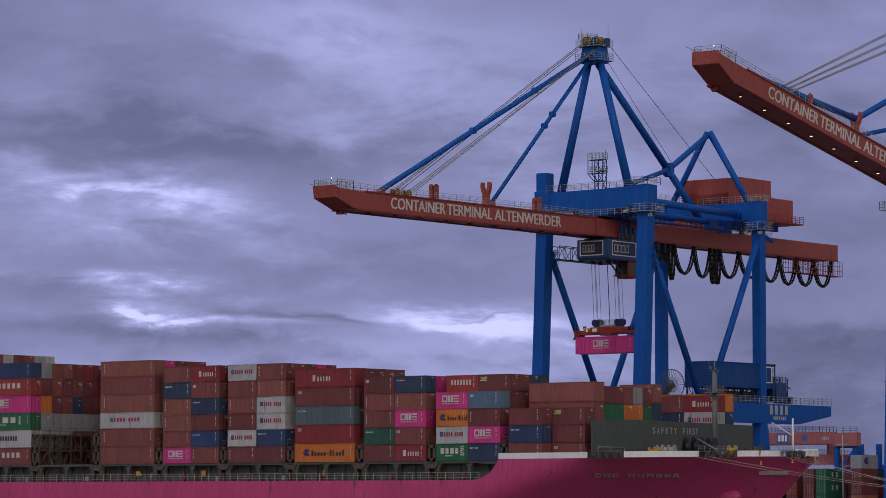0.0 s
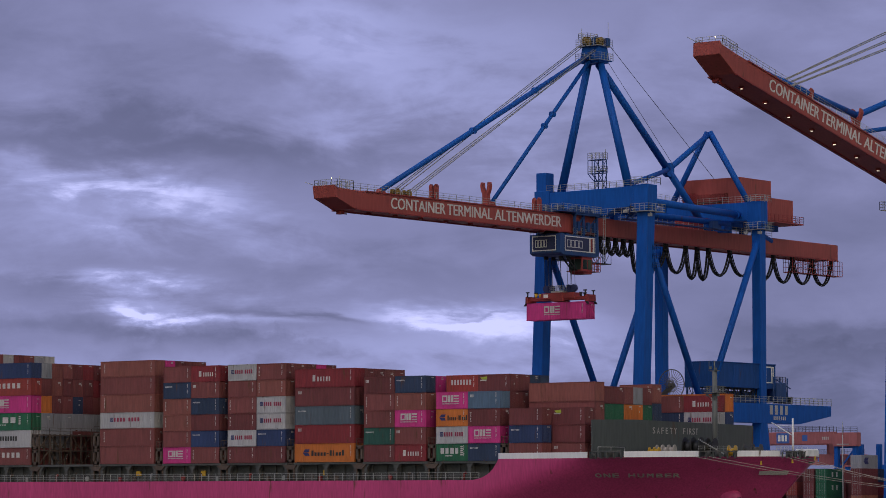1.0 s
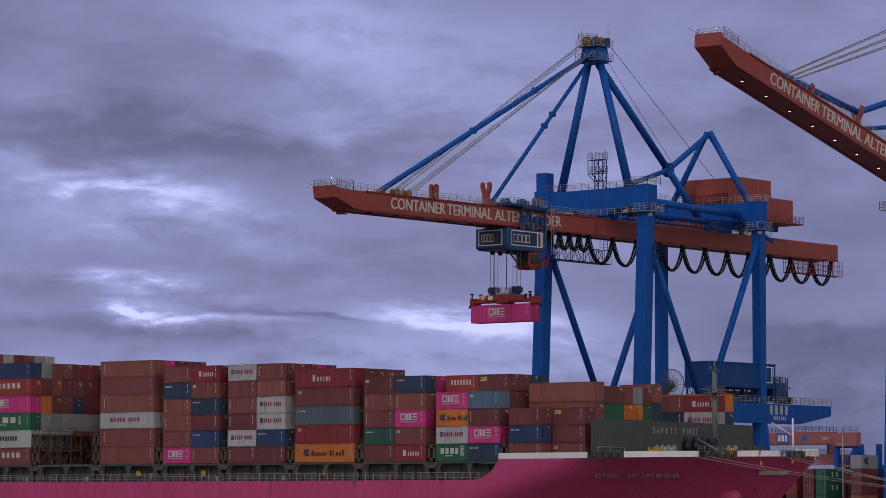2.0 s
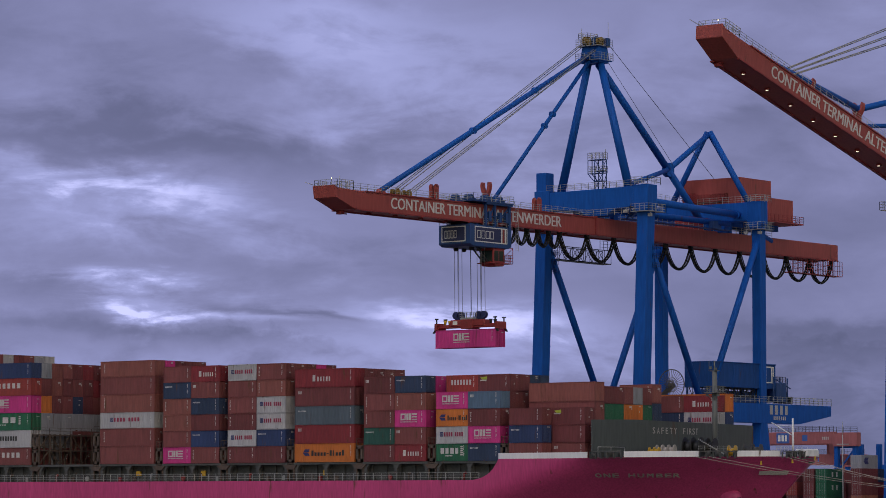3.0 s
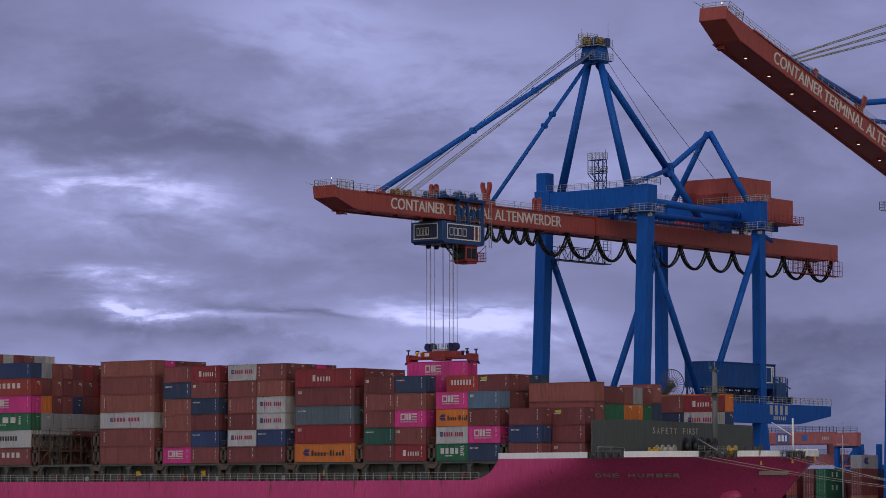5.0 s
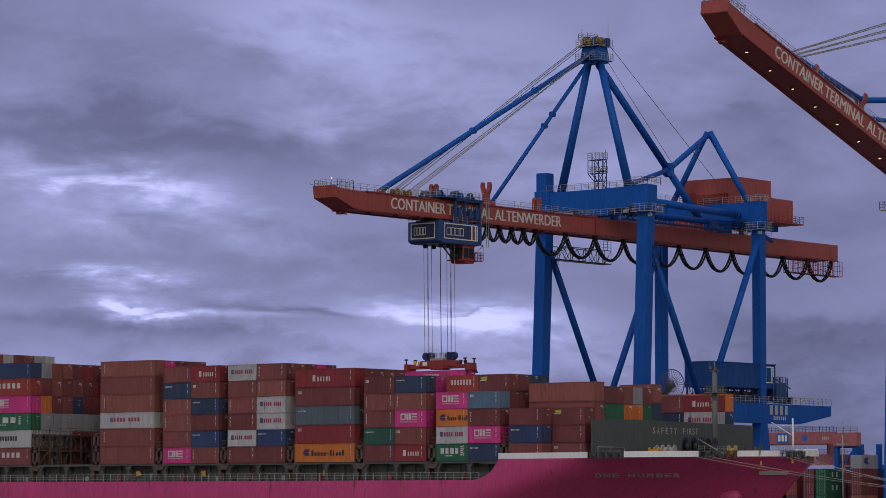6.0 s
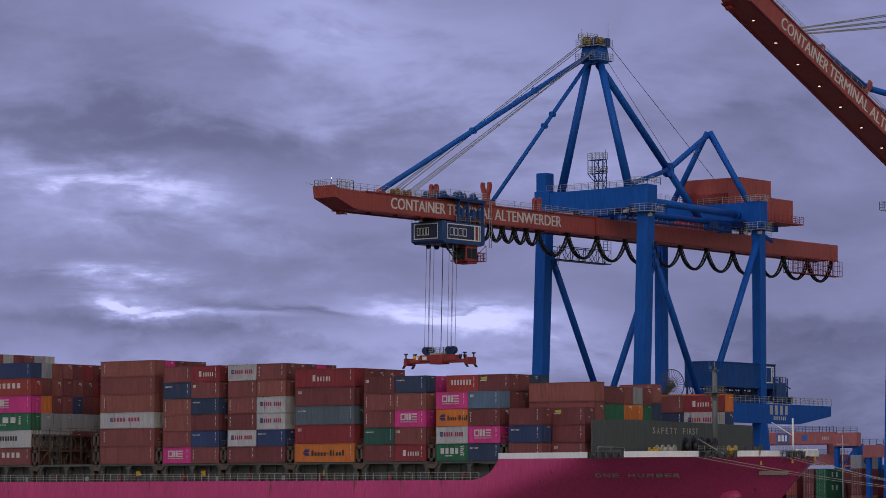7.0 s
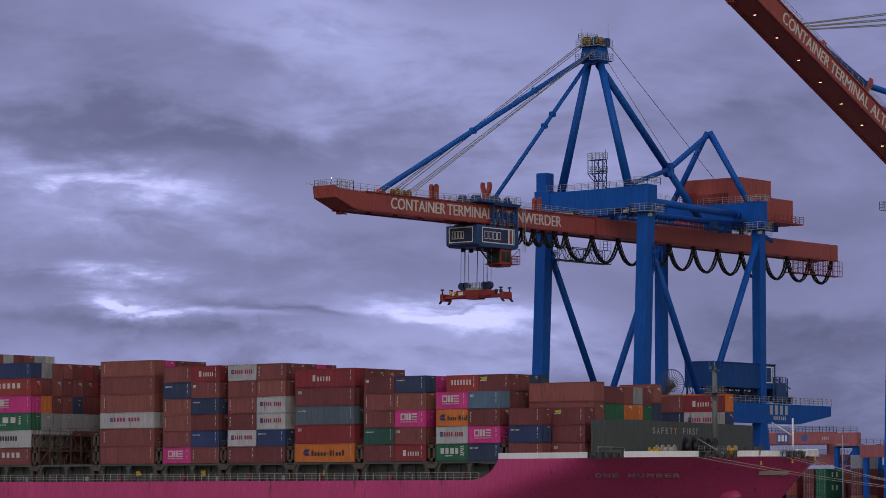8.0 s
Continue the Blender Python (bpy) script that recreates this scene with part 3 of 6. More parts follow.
        for k in range(7):
            box(bm, L * 0.07, L * 0.07 + (0.2, 0.13, 0.17)[k % 3], -0.012, -0.002, H * 0.25 + k * H * 0.085, H * 0.25 + k * H * 0.085 + H * 0.05)
        marks("emblem", bm, INK["white"], ob, "white upright mark")


def tally_mesh():
    """The column of small white number bars that every box carries near its forward end."""
    bm = BM()
    rnd = random.Random(11)
    for k in range(9):
        if k in (4,):
            continue
        box(bm, 0, rnd.choice((0.1, 0.14, 0.18)), -0.012, -0.002, -k * 0.19, -k * 0.19 + 0.11)
    return data_of("number_mark", bm, INK["white"])


TALLY = tally_mesh()


def end_mark_mesh(k):
    """Small white number bars and a placard on the bow end of a box."""
    bm = BM()
    r = random.Random(30 + k)
    for j in range(1 + k % 2):
        box(bm, 0.0, 0.012, 1.35, 1.35 + r.uniform(0.5, 0.75), 2.25 - 0.2 * j, 2.25 - 0.2 * j + 0.1)
    if k > 0:
        box(bm, 0.0, 0.012, 0.4 + 0.5 * k, 0.58 + 0.5 * k, 0.6 + 0.4 * k, 0.8 + 0.4 * k)
    return data_of("end_mark", bm, INK["white"])


END_MARKS = [end_mark_mesh(k) for k in range(4)]
END_PICK = random.Random(77)
PHRASES = {"blocks": "with a white block emblem", "serif": "with a white company word", "square_word": "with a crimson word", "flag_word": "with a navy pennant device",
           "big_word": "with a bold white word", "word_dark": "with a dark word", "word_white": "with a worn white word", "small": "with a small white mark",
           "corner": "with a white corner mark", "lime": "with a lime corner mark", "upright": "with an upright white mark"}


def end_of(ob, em, length, doors):
    """The bow end of a box: two doors or one corrugated panel."""
    for y in ((0.12, WID / 2 + 0.005) if doors else (0.0,)):
        e = new("door" if doors else "end_panel", em)
        e.parent = ob
        e.location = (length, y, 0)


def container(x, y, z, length, height, colour, mark="", detailed=True, doors=False, where="on deck"):
    fm, sm, em = meshes(length, height, colour, doors)
    ob = new("container", fm)
    ob.location = (x, y, z)
    size = "forty-foot" if length > 7 else "twenty-foot"
    tagged(ob, f"{WORDS.get(colour, colour)} {size} container {PHRASES.get(mark, '')} {where}".replace("  ", " "), "container", "containers" if where == "on deck" else "")
    s = new("side_panel", sm)
    s.parent = ob
    end_of(ob, em, length, doors)
    k = END_PICK.randrange(6)
    if k < 4:
        e = tagged(new("end_mark", END_MARKS[k]), kind="stuff")
        e.parent = ob
        e.location = (length + 0.034, 0, 0)
    if detailed:
        logo(ob, mark, length, height)
        t = tagged(new("number_mark", TALLY), kind="stuff")
        t.parent = ob
        t.location = (length - 0.85, 0, height * 0.86)
    return ob


HC, ST = 2.876, 2.571
GAP = 0.05


def stack(x, y, spec, length):
    """spec: bottom to top, (colour, mark, height)."""
    z = BZ
    for colour, mark, h in spec:
        if colour:
            container(x, y, z, length, h, colour, mark, True, random.random() < 0.25)
        z += h + GAP
    return z


def S(*items):
    return [(i.split(":")[0], i.split(":")[1] if ":" in i else "", ST) for i in items]


F40, F20 = 12.192, 6.058
NEAR = {   # bay index: (length, offset, stack)
    1: [(F40, 0, [("brown", "word_white", HC), ("white", "word_dark", HC), ("green", "big_word", HC), ("magenta", "blocks", HC), ("vermilion", "word_white", HC), ("blue", "", ST)])],
    3: [(F40, 0, [("brown", "", HC), ("brown", "upright", HC), ("white", "square_word", ST), ("rust", "upright", HC), ("brown", "", HC), ("rust", "upright", ST)])],
    4: [(F20, 0, S("magenta:blocks", "brown", "rust:upright", "rust:upright", "navy:small", "brown")), (F20, 6.13, S("brown:upright", "blue:small", "maroon", "navy:small", "brown:corner", "red:serif"))],
    5: [(F20, 0, S("maroon:upright", "white:square_word", "maroon:upright", "brown:upright", "brown", "white:square_word")), (F20, 6.13, S("maroon", "blue:small", "white:square_word", "white:square_word", "rust:upright", "brown:upright"))],
    6: [(F40, 0, [("orange", "flag_word", HC), ("red", "corner", HC), ("grey", "small", HC), ("maroon", "corner", HC), ("red", "serif", HC)])],
    7: [(F20, 0, S("maroon", "teal:small", "brown:upright", "brown:upright", "maroon:corner")), (F20, 6.13, S("red:serif", "brown:corner", "magenta:blocks", "rust:upright", "navy:small"))],
    8: [(F20, 0, S("green:big_word", "white:square_word", "orange:flag_word", "magenta:blocks")), (F20, 6.13, S("navy:small", "magenta:blocks", "maroon:upright", "steel:corner"))],
    9: [(F20, 0, S("brown", "blue:small", "maroon")), ],
}
ROW = 2.5
z = BZ
for c, m in (("brown", "corner"), ("maroon", ""), ("maroon", "lime")):
    container(BAYS[9] + 6.13, 0.02 + ROW, z, F20, ST, c, m)
    z += ST + GAP
for bi, stacks in NEAR.items():
    for length, off, spec in stacks:
        stack(BAYS[bi] + off, 0.02, spec, length)

# rows behind the outer one: those whose ends or tops show are boxes of their own, the hidden rest is one joined block
rnd = random.Random(8)
INNER = ["brown", "brown", "rust", "maroon", "maroon", "red", "navy", "grey", "white", "magenta", "tan", "brown", "blue", "silver"]
REST = []


def row_stack(bi, r, colours, heights, shown):
    """A stack in row r; the top boxes, as many as shown, are things, those below go to the joined rest."""
    z = BZ
    k0 = len(colours) - shown
    for k, (c, h) in enumerate(zip(colours, heights)):
        if c:
            if k >= k0:
                container(BAYS[bi], 0.02 + ROW * r, z, F40, h, c, "", False, c == "silver" or rnd.random() < 0.3)
            else:
                REST.append((BAYS[bi], 0.02 + ROW * r, z, F40, h, c))
        z += h + GAP


def some(n):
    return [rnd.choice(INNER) for _ in range(n)]


# ends seen past the empty slots, tier by tier from the deck
ENDS = [["brown", "silver", "silver", "orange", "brown", "silver"], ["silver", "silver", "silver", "maroon", "rust", "rust"], ["maroon", "silver", "silver", "brown", "maroon", "brown"],
        ["brown", "maroon", "silver", "navy", "brown", "maroon"], ["maroon", "brown", "silver", "maroon", "maroon", "red"], ["maroon", "brown", "silver", "brown", "red", "maroon"]]
for r, cols in enumerate(ENDS):
    row_stack(1, r + 1, cols, [HC] * 5 + [ST], 6)
for r in range(7, 18):
    row_stack(1, r, some(6), [HC] * 5 + [ST], 0)
row_stack(2, 6, ["brown", "maroon", "brown", "silver", "silver", "brown"], [HC] * 5 + [ST], 6)
for r in range(7, 18):
    row_stack(2, r, some(6), [HC] * 5 + [ST], 0)
# a higher row far back in the aftmost bay
for r, c in zip(range(1, 8), ("maroon", "brown", "white", "maroon", "brown", "silver", "white")):
    row_stack(0, r, some(6) + [c], [HC] * 3 + [ST] * 4, 1 if r > 2 else 0)
MIX3 = [HC, HC, ST, HC, HC, ST]
for r, c in zip(range(1, 5), ("magenta", "maroon", "maroon", "brown")):
    row_stack(3, r, some(5) + [c], MIX3, 1)
for r in range(5, 18):
    row_stack(3, r, some(5), MIX3[:5], 0)
for r in range(1, 18):
    row_stack(4, r, some(6), [ST] * 6, 0)
for r, c in zip(range(1, 5), ("brown", "maroon", "magenta", "maroon")):
    row_stack(5, r, some(5) + [c], [ST] * 6, 1)
for r in range(5, 18):
    row_stack(5, r, some(5), [ST] * 5, 0)
for r, c in zip(range(1, 5), ("maroon", "maroon", "brown", "maroon")):
    row_stack(6, r, some(4) + [c], [HC] * 5, 1)
for r in range(5, 18):
    row_stack(6, r, some(3), [HC] * 3, 0)
for r, c in zip(range(1, 5), ("magenta", "navy", "grey", "white")):
    row_stack(7, r, some(4) + [c], [ST] * 4 + [ST if r < 4 else HC], 1)
for r in range(5, 18):
    row_stack(7, r, some(4), [ST] * 4, 0)
row_stack(8, 1, some(3) + ["maroon"], [ST] * 4, 1)
z5 = BZ + 4 * (ST + GAP)
container(BAYS[8], 0.02 + ROW, z5, F20, ST, "vermilion", "word_white")
container(BAYS[8] + 6.13, 0.02 + ROW, z5, F20, ST, "maroon", "lime")
for r, c, d in ((2, "maroon", "maroon"), (3, "brown", "navy"), (4, "maroon", "navy")):
    row_stack(8, r, some(3) + [c, d], [ST] * 5, 2)
for r in range(5, 18):
    row_stack(8, r, some(4), [ST] * 4, 0)
# foremost bay
row_stack(9, 2, ["brown", "brown", "brown", "rust"], [HC] * 4, 2)
for r, c3, c4 in ((3, "green", "maroon"), (4, "green", "maroon"), (5, "orange", "brown"), (6, "orange", "silver"), (7, "green", "brown")):
    row_stack(9, r, some(2) + [c3, c4], [HC, HC, ST, ST], 2)
row_stack(9, 8, ["brown", "maroon", "navy"], [HC] * 3, 1)
container(BAYS[9] + 6.13, 0.02 + ROW * 8, BZ + 3 * (HC + GAP), F20, HC, "rust", "upright")
for r in range(9, 15):
    row_stack(9, r, some(2), [ST] * 2, 0)
for off, cols in ((0, (("maroon", ""), ("brown", ""), ("navy", "small"), ("brown", "lime"))), (6.13, (("brown", ""), ("rust", ""), ("white", "square_word"), ("red", "serif")))):
    z = BZ
    for c, m in cols:
        container(BAYS[9] + off, 0.02 + ROW * 15, z, F20, ST, c, m)
        z += ST + GAP
row_stack(9, 16, ["brown", "maroon", "blue", "orange"], [ST, ST, ST, HC], 2)


def joined_rest():
    bm = BM()
    slots = []
    for x, y, z, l, h, c in REST:
        n0 = len(bm.faces)
        box(bm, x, x + l, y, y + WID, z + 0.02, z + h - 0.02)
        for xx in (x - 0.012, x + l - 0.166):
            for yy in (y - 0.012, y + WID - 0.15):
                box(bm, xx, xx + 0.178, yy, yy + 0.162, z, z + h)
        if c not in slots:
            slots.append(c)
        slots_i = slots.index(c)
        bm.faces.ensure_lookup_table()
        for f in bm.faces[n0:]:
            f.material_index = slots_i
    me = bpy.data.meshes.new("container_rows")
    bm.to_mesh(me)
    bm.free()
    for c in slots:
        me.materials.append(MATS["box_" + c])
    tagged(new("container_rows", me), "mixed red-brown and coloured containers packed in the hold rows", "containers", kind="stuff")


joined_rest()

# ---- ship-to-shore cranes ----
SHEAVE = paint("sheave_ochre", (0.22, 0.14, 0.035), 0.6, 0, 0.4, 3.0, 0.005, 0.3)
CX, CY = 19.07, 56.75
BT, BB, BW = 56.2, 53.35, 2.25          # boom top, underside, half width
HINGE, TIP, TAIL = -2.5, -70.0, 74.6
REACH_B = 1.05                           # the second crane's boom is longer by this much


def crane_base(dx, label):
    return base("quay_crane", CX + dx, CY, 0, label, "crane", "quay cranes")


def lean_leg(bm, x, y0, y1, z0, z1, w, d):
    lo = [bm.verts.new((x + a * w / 2, y0 + b * d / 2, z0)) for a, b in ((-1, -1), (1, -1), (1, 1), (-1, 1))]
    hi = [bm.verts.new((x + a * w / 2, y1 + b * d / 2, z1)) for a, b in ((-1, -1), (1, -1), (1, 1), (-1, 1))]
    bm.faces.new(lo[::-1])
    bm.faces.new(hi)
    for i in range(4):
        bm.faces.new([lo[i], lo[(i + 1) % 4], hi[(i + 1) % 4], hi[i]])


def truss(bm, p, q, up, n, r=0.05):
    """Flat lattice girder between p and q, standing up high."""
    p, q, up = Vector(p), Vector(q), Vector(up)
    tube(bm, p, q, r, 5)
    tube(bm, p + up, q + up, r, 5)
    for i in range(n + 1):
        a = p.lerp(q, i / n)
        tube(bm, a, a + up, r * 0.7, 4)
        if i < n:
            b = p.lerp(q, (i + 1) / n)
            tube(bm, *((a, b + up) if i % 2 else (a + up, b)), r * 0.7, 4)


def boom_girder(crane, hinged):
    """The water-side boom: its own origin at the hinge, so that it can be luffed."""
    L = HINGE - TIP
    z1, z0 = BT - BB, 0.0
    root = REACH_B if hinged else 0.0
    bm = BM()
    # side view: blunt raised tip, chamfered below
    pts = [(root, z0), (root, z1), (-L + 4.0, z1), (-L + 0.3, z1 + 0.1), (-L - 0.35, z1 + 0.5), (-L, z0 + 1.45), (-L + 4.3, z0)]
    prism(bm, pts, "x", -BW, BW)
    ob = part("boom", bm, RED, crane, "red-brown box girder boom")
    soften(ob, 0.06)
    ob.location = (0, HINGE, BB)
    def sub(name, bm, mat, label=""):
        return part(name, bm, mat, ob, label)
    bm = BM()
    for s in (-1, 1):
        box(bm, s * BW - 0.18, s * BW + 0.18, -L + 7, 0, z1 - 0.12, z1 + 0.06)
        box(bm, s * BW - 0.25, s * BW + 0.25, -L + 4.5, 0, -0.18, 0.02)
    k = 0
    while k * 4.0 < L - 8:
        box(bm, BW, BW + 0.22, -3 - k * 4.0, -2.7 - k * 4.0, -0.3, -0.05)
        k += 1
    sub("rail_flange", bm, RED_DARK)
    bm = BM()
    for s in (-1, 1):
        rail(bm, (s * (BW - 0.1), -L + 0.8, z1), (s * (BW - 0.1), -0.5, z1), 1.1, 1.7, 0.04)
    ring(bm, [(-BW, -L + 0.2, z1 + 0.1), (BW, -L + 0.2, z1 + 0.1), (BW, -L + 4.0, z1 + 0.1), (-BW, -L + 4.0, z1 + 0.1)], 1.3, 1.0, 0.045)
    tube(bm, (0.4, -L + 3, z1), (0.4, -L + 3, z1 + 2.2), 0.06, 5)
    tube(bm, (-1.6, -L - 0.2, z1 + 0.5), (-2.6, -L - 1.6, z1 + 1.0), 0.05, 5)
    sub("handrail", bm, GALV)
    # forked saddles that hold the folded stays, and stay brackets
    for y, h, w, two in ((-40.9, 2.7, 0.55, True), (-27.3, 4.0, 1.3, False), (-13.6, 2.5, 0.55, True)):
        bm = BM()
        if two:
            for s in (-0.5, 0.5):
                bm = BM() if s > 0 else bm
                prism(bm, [(s - w / 2, z1), (s + w / 2, z1), (s + w / 2, z1 + h - 0.3), (s, z1 + h), (s - w / 2, z1 + h - 0.3)], "y", y - 0.3, y + 0.3)
                if s < 0:
                    sub("stay_saddle", bm, RED)
        else:
            prism(bm, [(-0.62, z1), (0.62, z1), (0.5, z1 + h * 0.5), (0.8, z1 + h * 0.68), (0.92, z1 + h * 0.86), (0.8, z1 + h), (0.56, z1 + h), (0.48, z1 + h * 0.84), (0.3, z1 + h * 0.64),
                       (-0.3, z1 + h * 0.64), (-0.48, z1 + h * 0.84), (-0.56, z1 + h), (-0.8, z1 + h), (-0.92, z1 + h * 0.86), (-0.8, z1 + h * 0.68), (-0.5, z1 + h * 0.5)], "y", y - 0.4, y + 0.4)
        sub("stay_saddle", bm, RED)
    bm = BM()
    for y in (-54.2, -26.0):
        bm = BM()
        prism(bm, [(y - 1.3, z1), (y + 1.3, z1), (y + 0.4, z1 + 0.95), (y - 0.4, z1 + 0.95)], "x", -0.35, 0.35)
        sub("stay_bracket", bm, RED)
    for y in (-50.6, -47.8):
        for s in (-0.5, 0.5):
            bm = BM()
            wheel(bm, (s, y, z1 + 0.65), (1, 0, 0), 0.62, 0.22, 18)
            wheel(bm, (s, y, z1 + 0.65), (1, 0, 0), 0.16, 0.5, 10)
            sub("sheave", bm, SHEAVE, "worn yellow rope sheave")
    # lights on the underside
    for k in range(9):
        y = -L + (9.5 if hinged else 10.5) + 6.4 * k
        bm = BM()
        box(bm, -0.35, 0.35, y - 0.2, y + 0.2, -0.3, -0.02)
        lm = sub("lamp_housing", bm, RED_DARK)
        bm = BM()
        box(bm, -0.2, 0.2, y - 0.06, y + 0.06, -0.34, -0.305)
        part("lamp", bm, LAMP if hinged else GALV, lm)
    bm = BM()
    wheel(bm, (0.3, -L + 1.2, z1 + 1.7), (0, 1, 0), 0.08, 0.1, 10)
    sub("beacon", bm, glow("beacon_glow", (1.0, 0.75, 0.35), 3.0) if hinged is not None else LAMP)
    bm = BM()
    box(bm, -BW + 0.1, -BW + 1.3, -L + 5.2, -L + 5.8, -0.6, -0.02)
    tube(bm, (-BW + 0.7, -L + 5.8, -0.45), (-BW + 0.7, -L + 7.0, -0.45), 0.1, 6)
    sub("end_buffer", bm, RED_DARK)
    # the sign, letter line on both flanks
    for word, y, w in (("CONTAINER", -54.4, 13.55), ("TERMINAL", -40.35, 11.65), ("ALTENWERDER", -27.95, 18.05)):
        lettering("sign_word", word, facing("x", BW + 0.01, y, 0.62), SIGN_PAINT, ob, 2.5, w, 0.055, 0.015, "white terminal name in capital letters")
    return ob


def static_frame(crane):
    def sub(name, bm, mat=BLUE, label=""):
        return part(name, bm, mat, crane, label)
    # legs
    for s in (-1, 1):
        bm = BM()
        lean_leg(bm, s * 10.45, -2.1, 0.35, QZ + 1.8, 57.5, 2.1, 2.25)
        box(bm, s * 10.45 - 1.05, s * 10.45 + 1.05, -0.8, 1.45, 57.5, 64.6 if s < 0 else 61.5)
        soften(sub("waterside_leg", bm), 0.06)
        bm = BM()
        lean_leg(bm, s * 10.3, 35, 35, QZ + 1.8, 61.0, 1.75, 1.8)
        soften(sub("landside_leg", bm), 0.06)
        for y in (-2.2, 35):
            bm = BM()
            box(bm, s * 10.4 - 5, s * 10.4 + 5, y - 0.8, y + 0.8, QZ + 0.9, QZ + 1.9)
            for k in range(8):
                wheel(bm, (s * 10.4 - 4.4 + 1.26 * k, y, QZ + 0.45), (0, 1, 0), 0.45, 0.3, 14)
            sub("bogie", bm, BLUE_DARK)
    # plate seams round the legs
    for s in (-1, 1):
        for z in (27.5, 35.0, 42.5, 50.0):
            y = -2.1 + 2.45 * (z - QZ - 1.8) / (57.5 - QZ - 1.8)
            bm = BM()
            box(bm, s * 10.45 - 1.075, s * 10.45 + 1.075, y - 1.15, y + 1.15, z, z + 0.09)
            sub("seam", bm)
            bm = BM()
            box(bm, s * 10.3 - 0.9, s * 10.3 + 0.9, 34.08, 35.92, z, z + 0.09)
            sub("seam", bm)
    for x in (-5.6, 6.6):
        bm = BM()
        box(bm, x - 0.05, x + 0.05, -0.775, -0.745, 58.3, 61.1)
        sub("seam", bm)
    # floodlights under the portal and on the legs
    for x, y, z in ((-8.0, -1.3, 57.4), (7.4, -1.3, 57.2), (11.9, -0.6, 56.4), (11.6, 33.4, 55.6), (9.0, 33.0, 55.7)):
        bm = BM()
        box(bm, x - 0.35, x + 0.35, y - 0.2, y + 0.15, z - 0.35, z + 0.15)
        beam(bm, (x, y, z + 0.1), (x, y + 0.5, z + 0.6), 0.1, 0.1)
        sub("floodlight", bm, GALV)
    # portal beams
    bm = BM()
    prism(bm, [(-9.4, 58.3), (-9.4, 61.1), (9.4, 61.3), (9.4, 58.0), (4.5, 57.6), (3.0, 56.6), (-1.0, 56.6), (-2.5, 57.6)], "y", -0.75, 1.35)
    soften(sub("portal_beam", bm), 0.06)
    bm = BM()
    prism(bm, [(-9.0, 57.8), (-9.0, 61.05), (9.0, 61.05), (9.0, 57.8), (4.4, 57.8), (3.4, 56.0), (-3.4, 56.0), (-4.4, 57.8)], "y", 34.2, 35.8)
    soften(sub("portal_beam", bm), 0.06)
    for s in (-1, 1):
        bm = BM()
        prism(bm, [(s * 8.6, 57.2), (s * 8.6, 61.15), (s * 11.5, 61.15), (s * 11.5, 57.2), (s * 11.0, 56.4), (s * 9.2, 56.4)], "y", 33.9, 36.1)
        soften(sub("corner_box", bm), 0.05)
        bm = BM()
        prism(bm, [(s * 8.7, 57.9), (s * 8.7, 61.45), (s * 11.75, 61.45), (s * 11.75, 57.9), (s * 11.3, 57.0), (s * 9.3, 57.0)], "y", -1.0, 1.75)
        soften(sub("corner_box", bm), 0.05)
    for s in (-1, 1):
        bm = BM()
        tube(bm, (s * 10.4, 1.3, 58.8), (s * 6.6, 34.4, 58.9), 0.62, 14)
        wheel(bm, (s * 6.75, 33.1, 58.9), (-s * 0.12, 1, 0), 0.85, 0.25, 14)
        sub("side_tie", bm)
        bm = BM()
        tube(bm, (s * 4.6, 1.3, 57.4), (s * 4.6, 34.2, 57.4), 0.5, 10)
        sub("inner_tie", bm)
        # V braces of the side frame
        for y0, z0, y1 in ((0.6, 53.0, 16.6), (34.4, 54.0, 18.4)):
            bm = BM()
            tube(bm, (s * 10.4, y0, z0), (s * 10.4, y1, 25.6), 0.57, 14)
            sub("brace", bm)
        # low girder that carries the second trolley
        bm = BM()
        prism(bm, [(-0.8, 22.4), (-0.8, 25.8), (57.0, 25.8), (57.0, 24.0), (46.5, 22.4)], "x", s * 10.4 - 0.9, s * 10.4 + 0.9)
        soften(sub("low_girder", bm), 0.05)
        bm = BM()
        rail(bm, (s * 10.4 + 0.9, 17, 25.8), (s * 10.4 + 0.9, 57, 25.8), 1.25, 1.5, 0.05)
        rail(bm, (s * 10.4 - 0.9, 17, 25.8), (s * 10.4 - 0.9, 57, 25.8), 1.25, 1.5, 0.05)
        sub("girder_rail", bm, GALV)
        bm = BM()
        prism(bm, [(34.0, 22.5), (36.0, 22.5), (36.8, 18.0), (36.8, QZ + 1.8), (33.2, QZ + 1.8), (33.2, 18.0)], "x", s * 10.3 - 0.9, s * 10.3 + 0.9)
        sub("leg_foot", bm)
    bm = BM()
    box(bm, -9.5, 9.5, -1.2, 0.6, 22.6, 25.0)
    sub("sill_beam", bm)
    bm = BM()
    box(bm, -9.5, 9.5, 34.2, 35.8, 22.6, 25.0)
    sub("sill_beam", bm)
    # mast: A-frame to the head, back stays, rear pyramid
    head = Vector((0, 0.3, 83.2))
    for s in (-1, 1):
        bm = BM()
        tube(bm, (s * 7.05, 0.3, 61.0), head + Vector((s * 1.25, 0, -0.5)), 0.74, 14, 0.62)
        sub("mast_leg", bm)
        bm = BM()
        tube(bm, (s * 8.5, 35, 60.6), (s * 0.3, 35, 74.0), 0.55, 12, 0.5)
        sub("rear_mast_leg", bm)
    bm = BM()
    node = Vector((0, 22.2, 66.3))
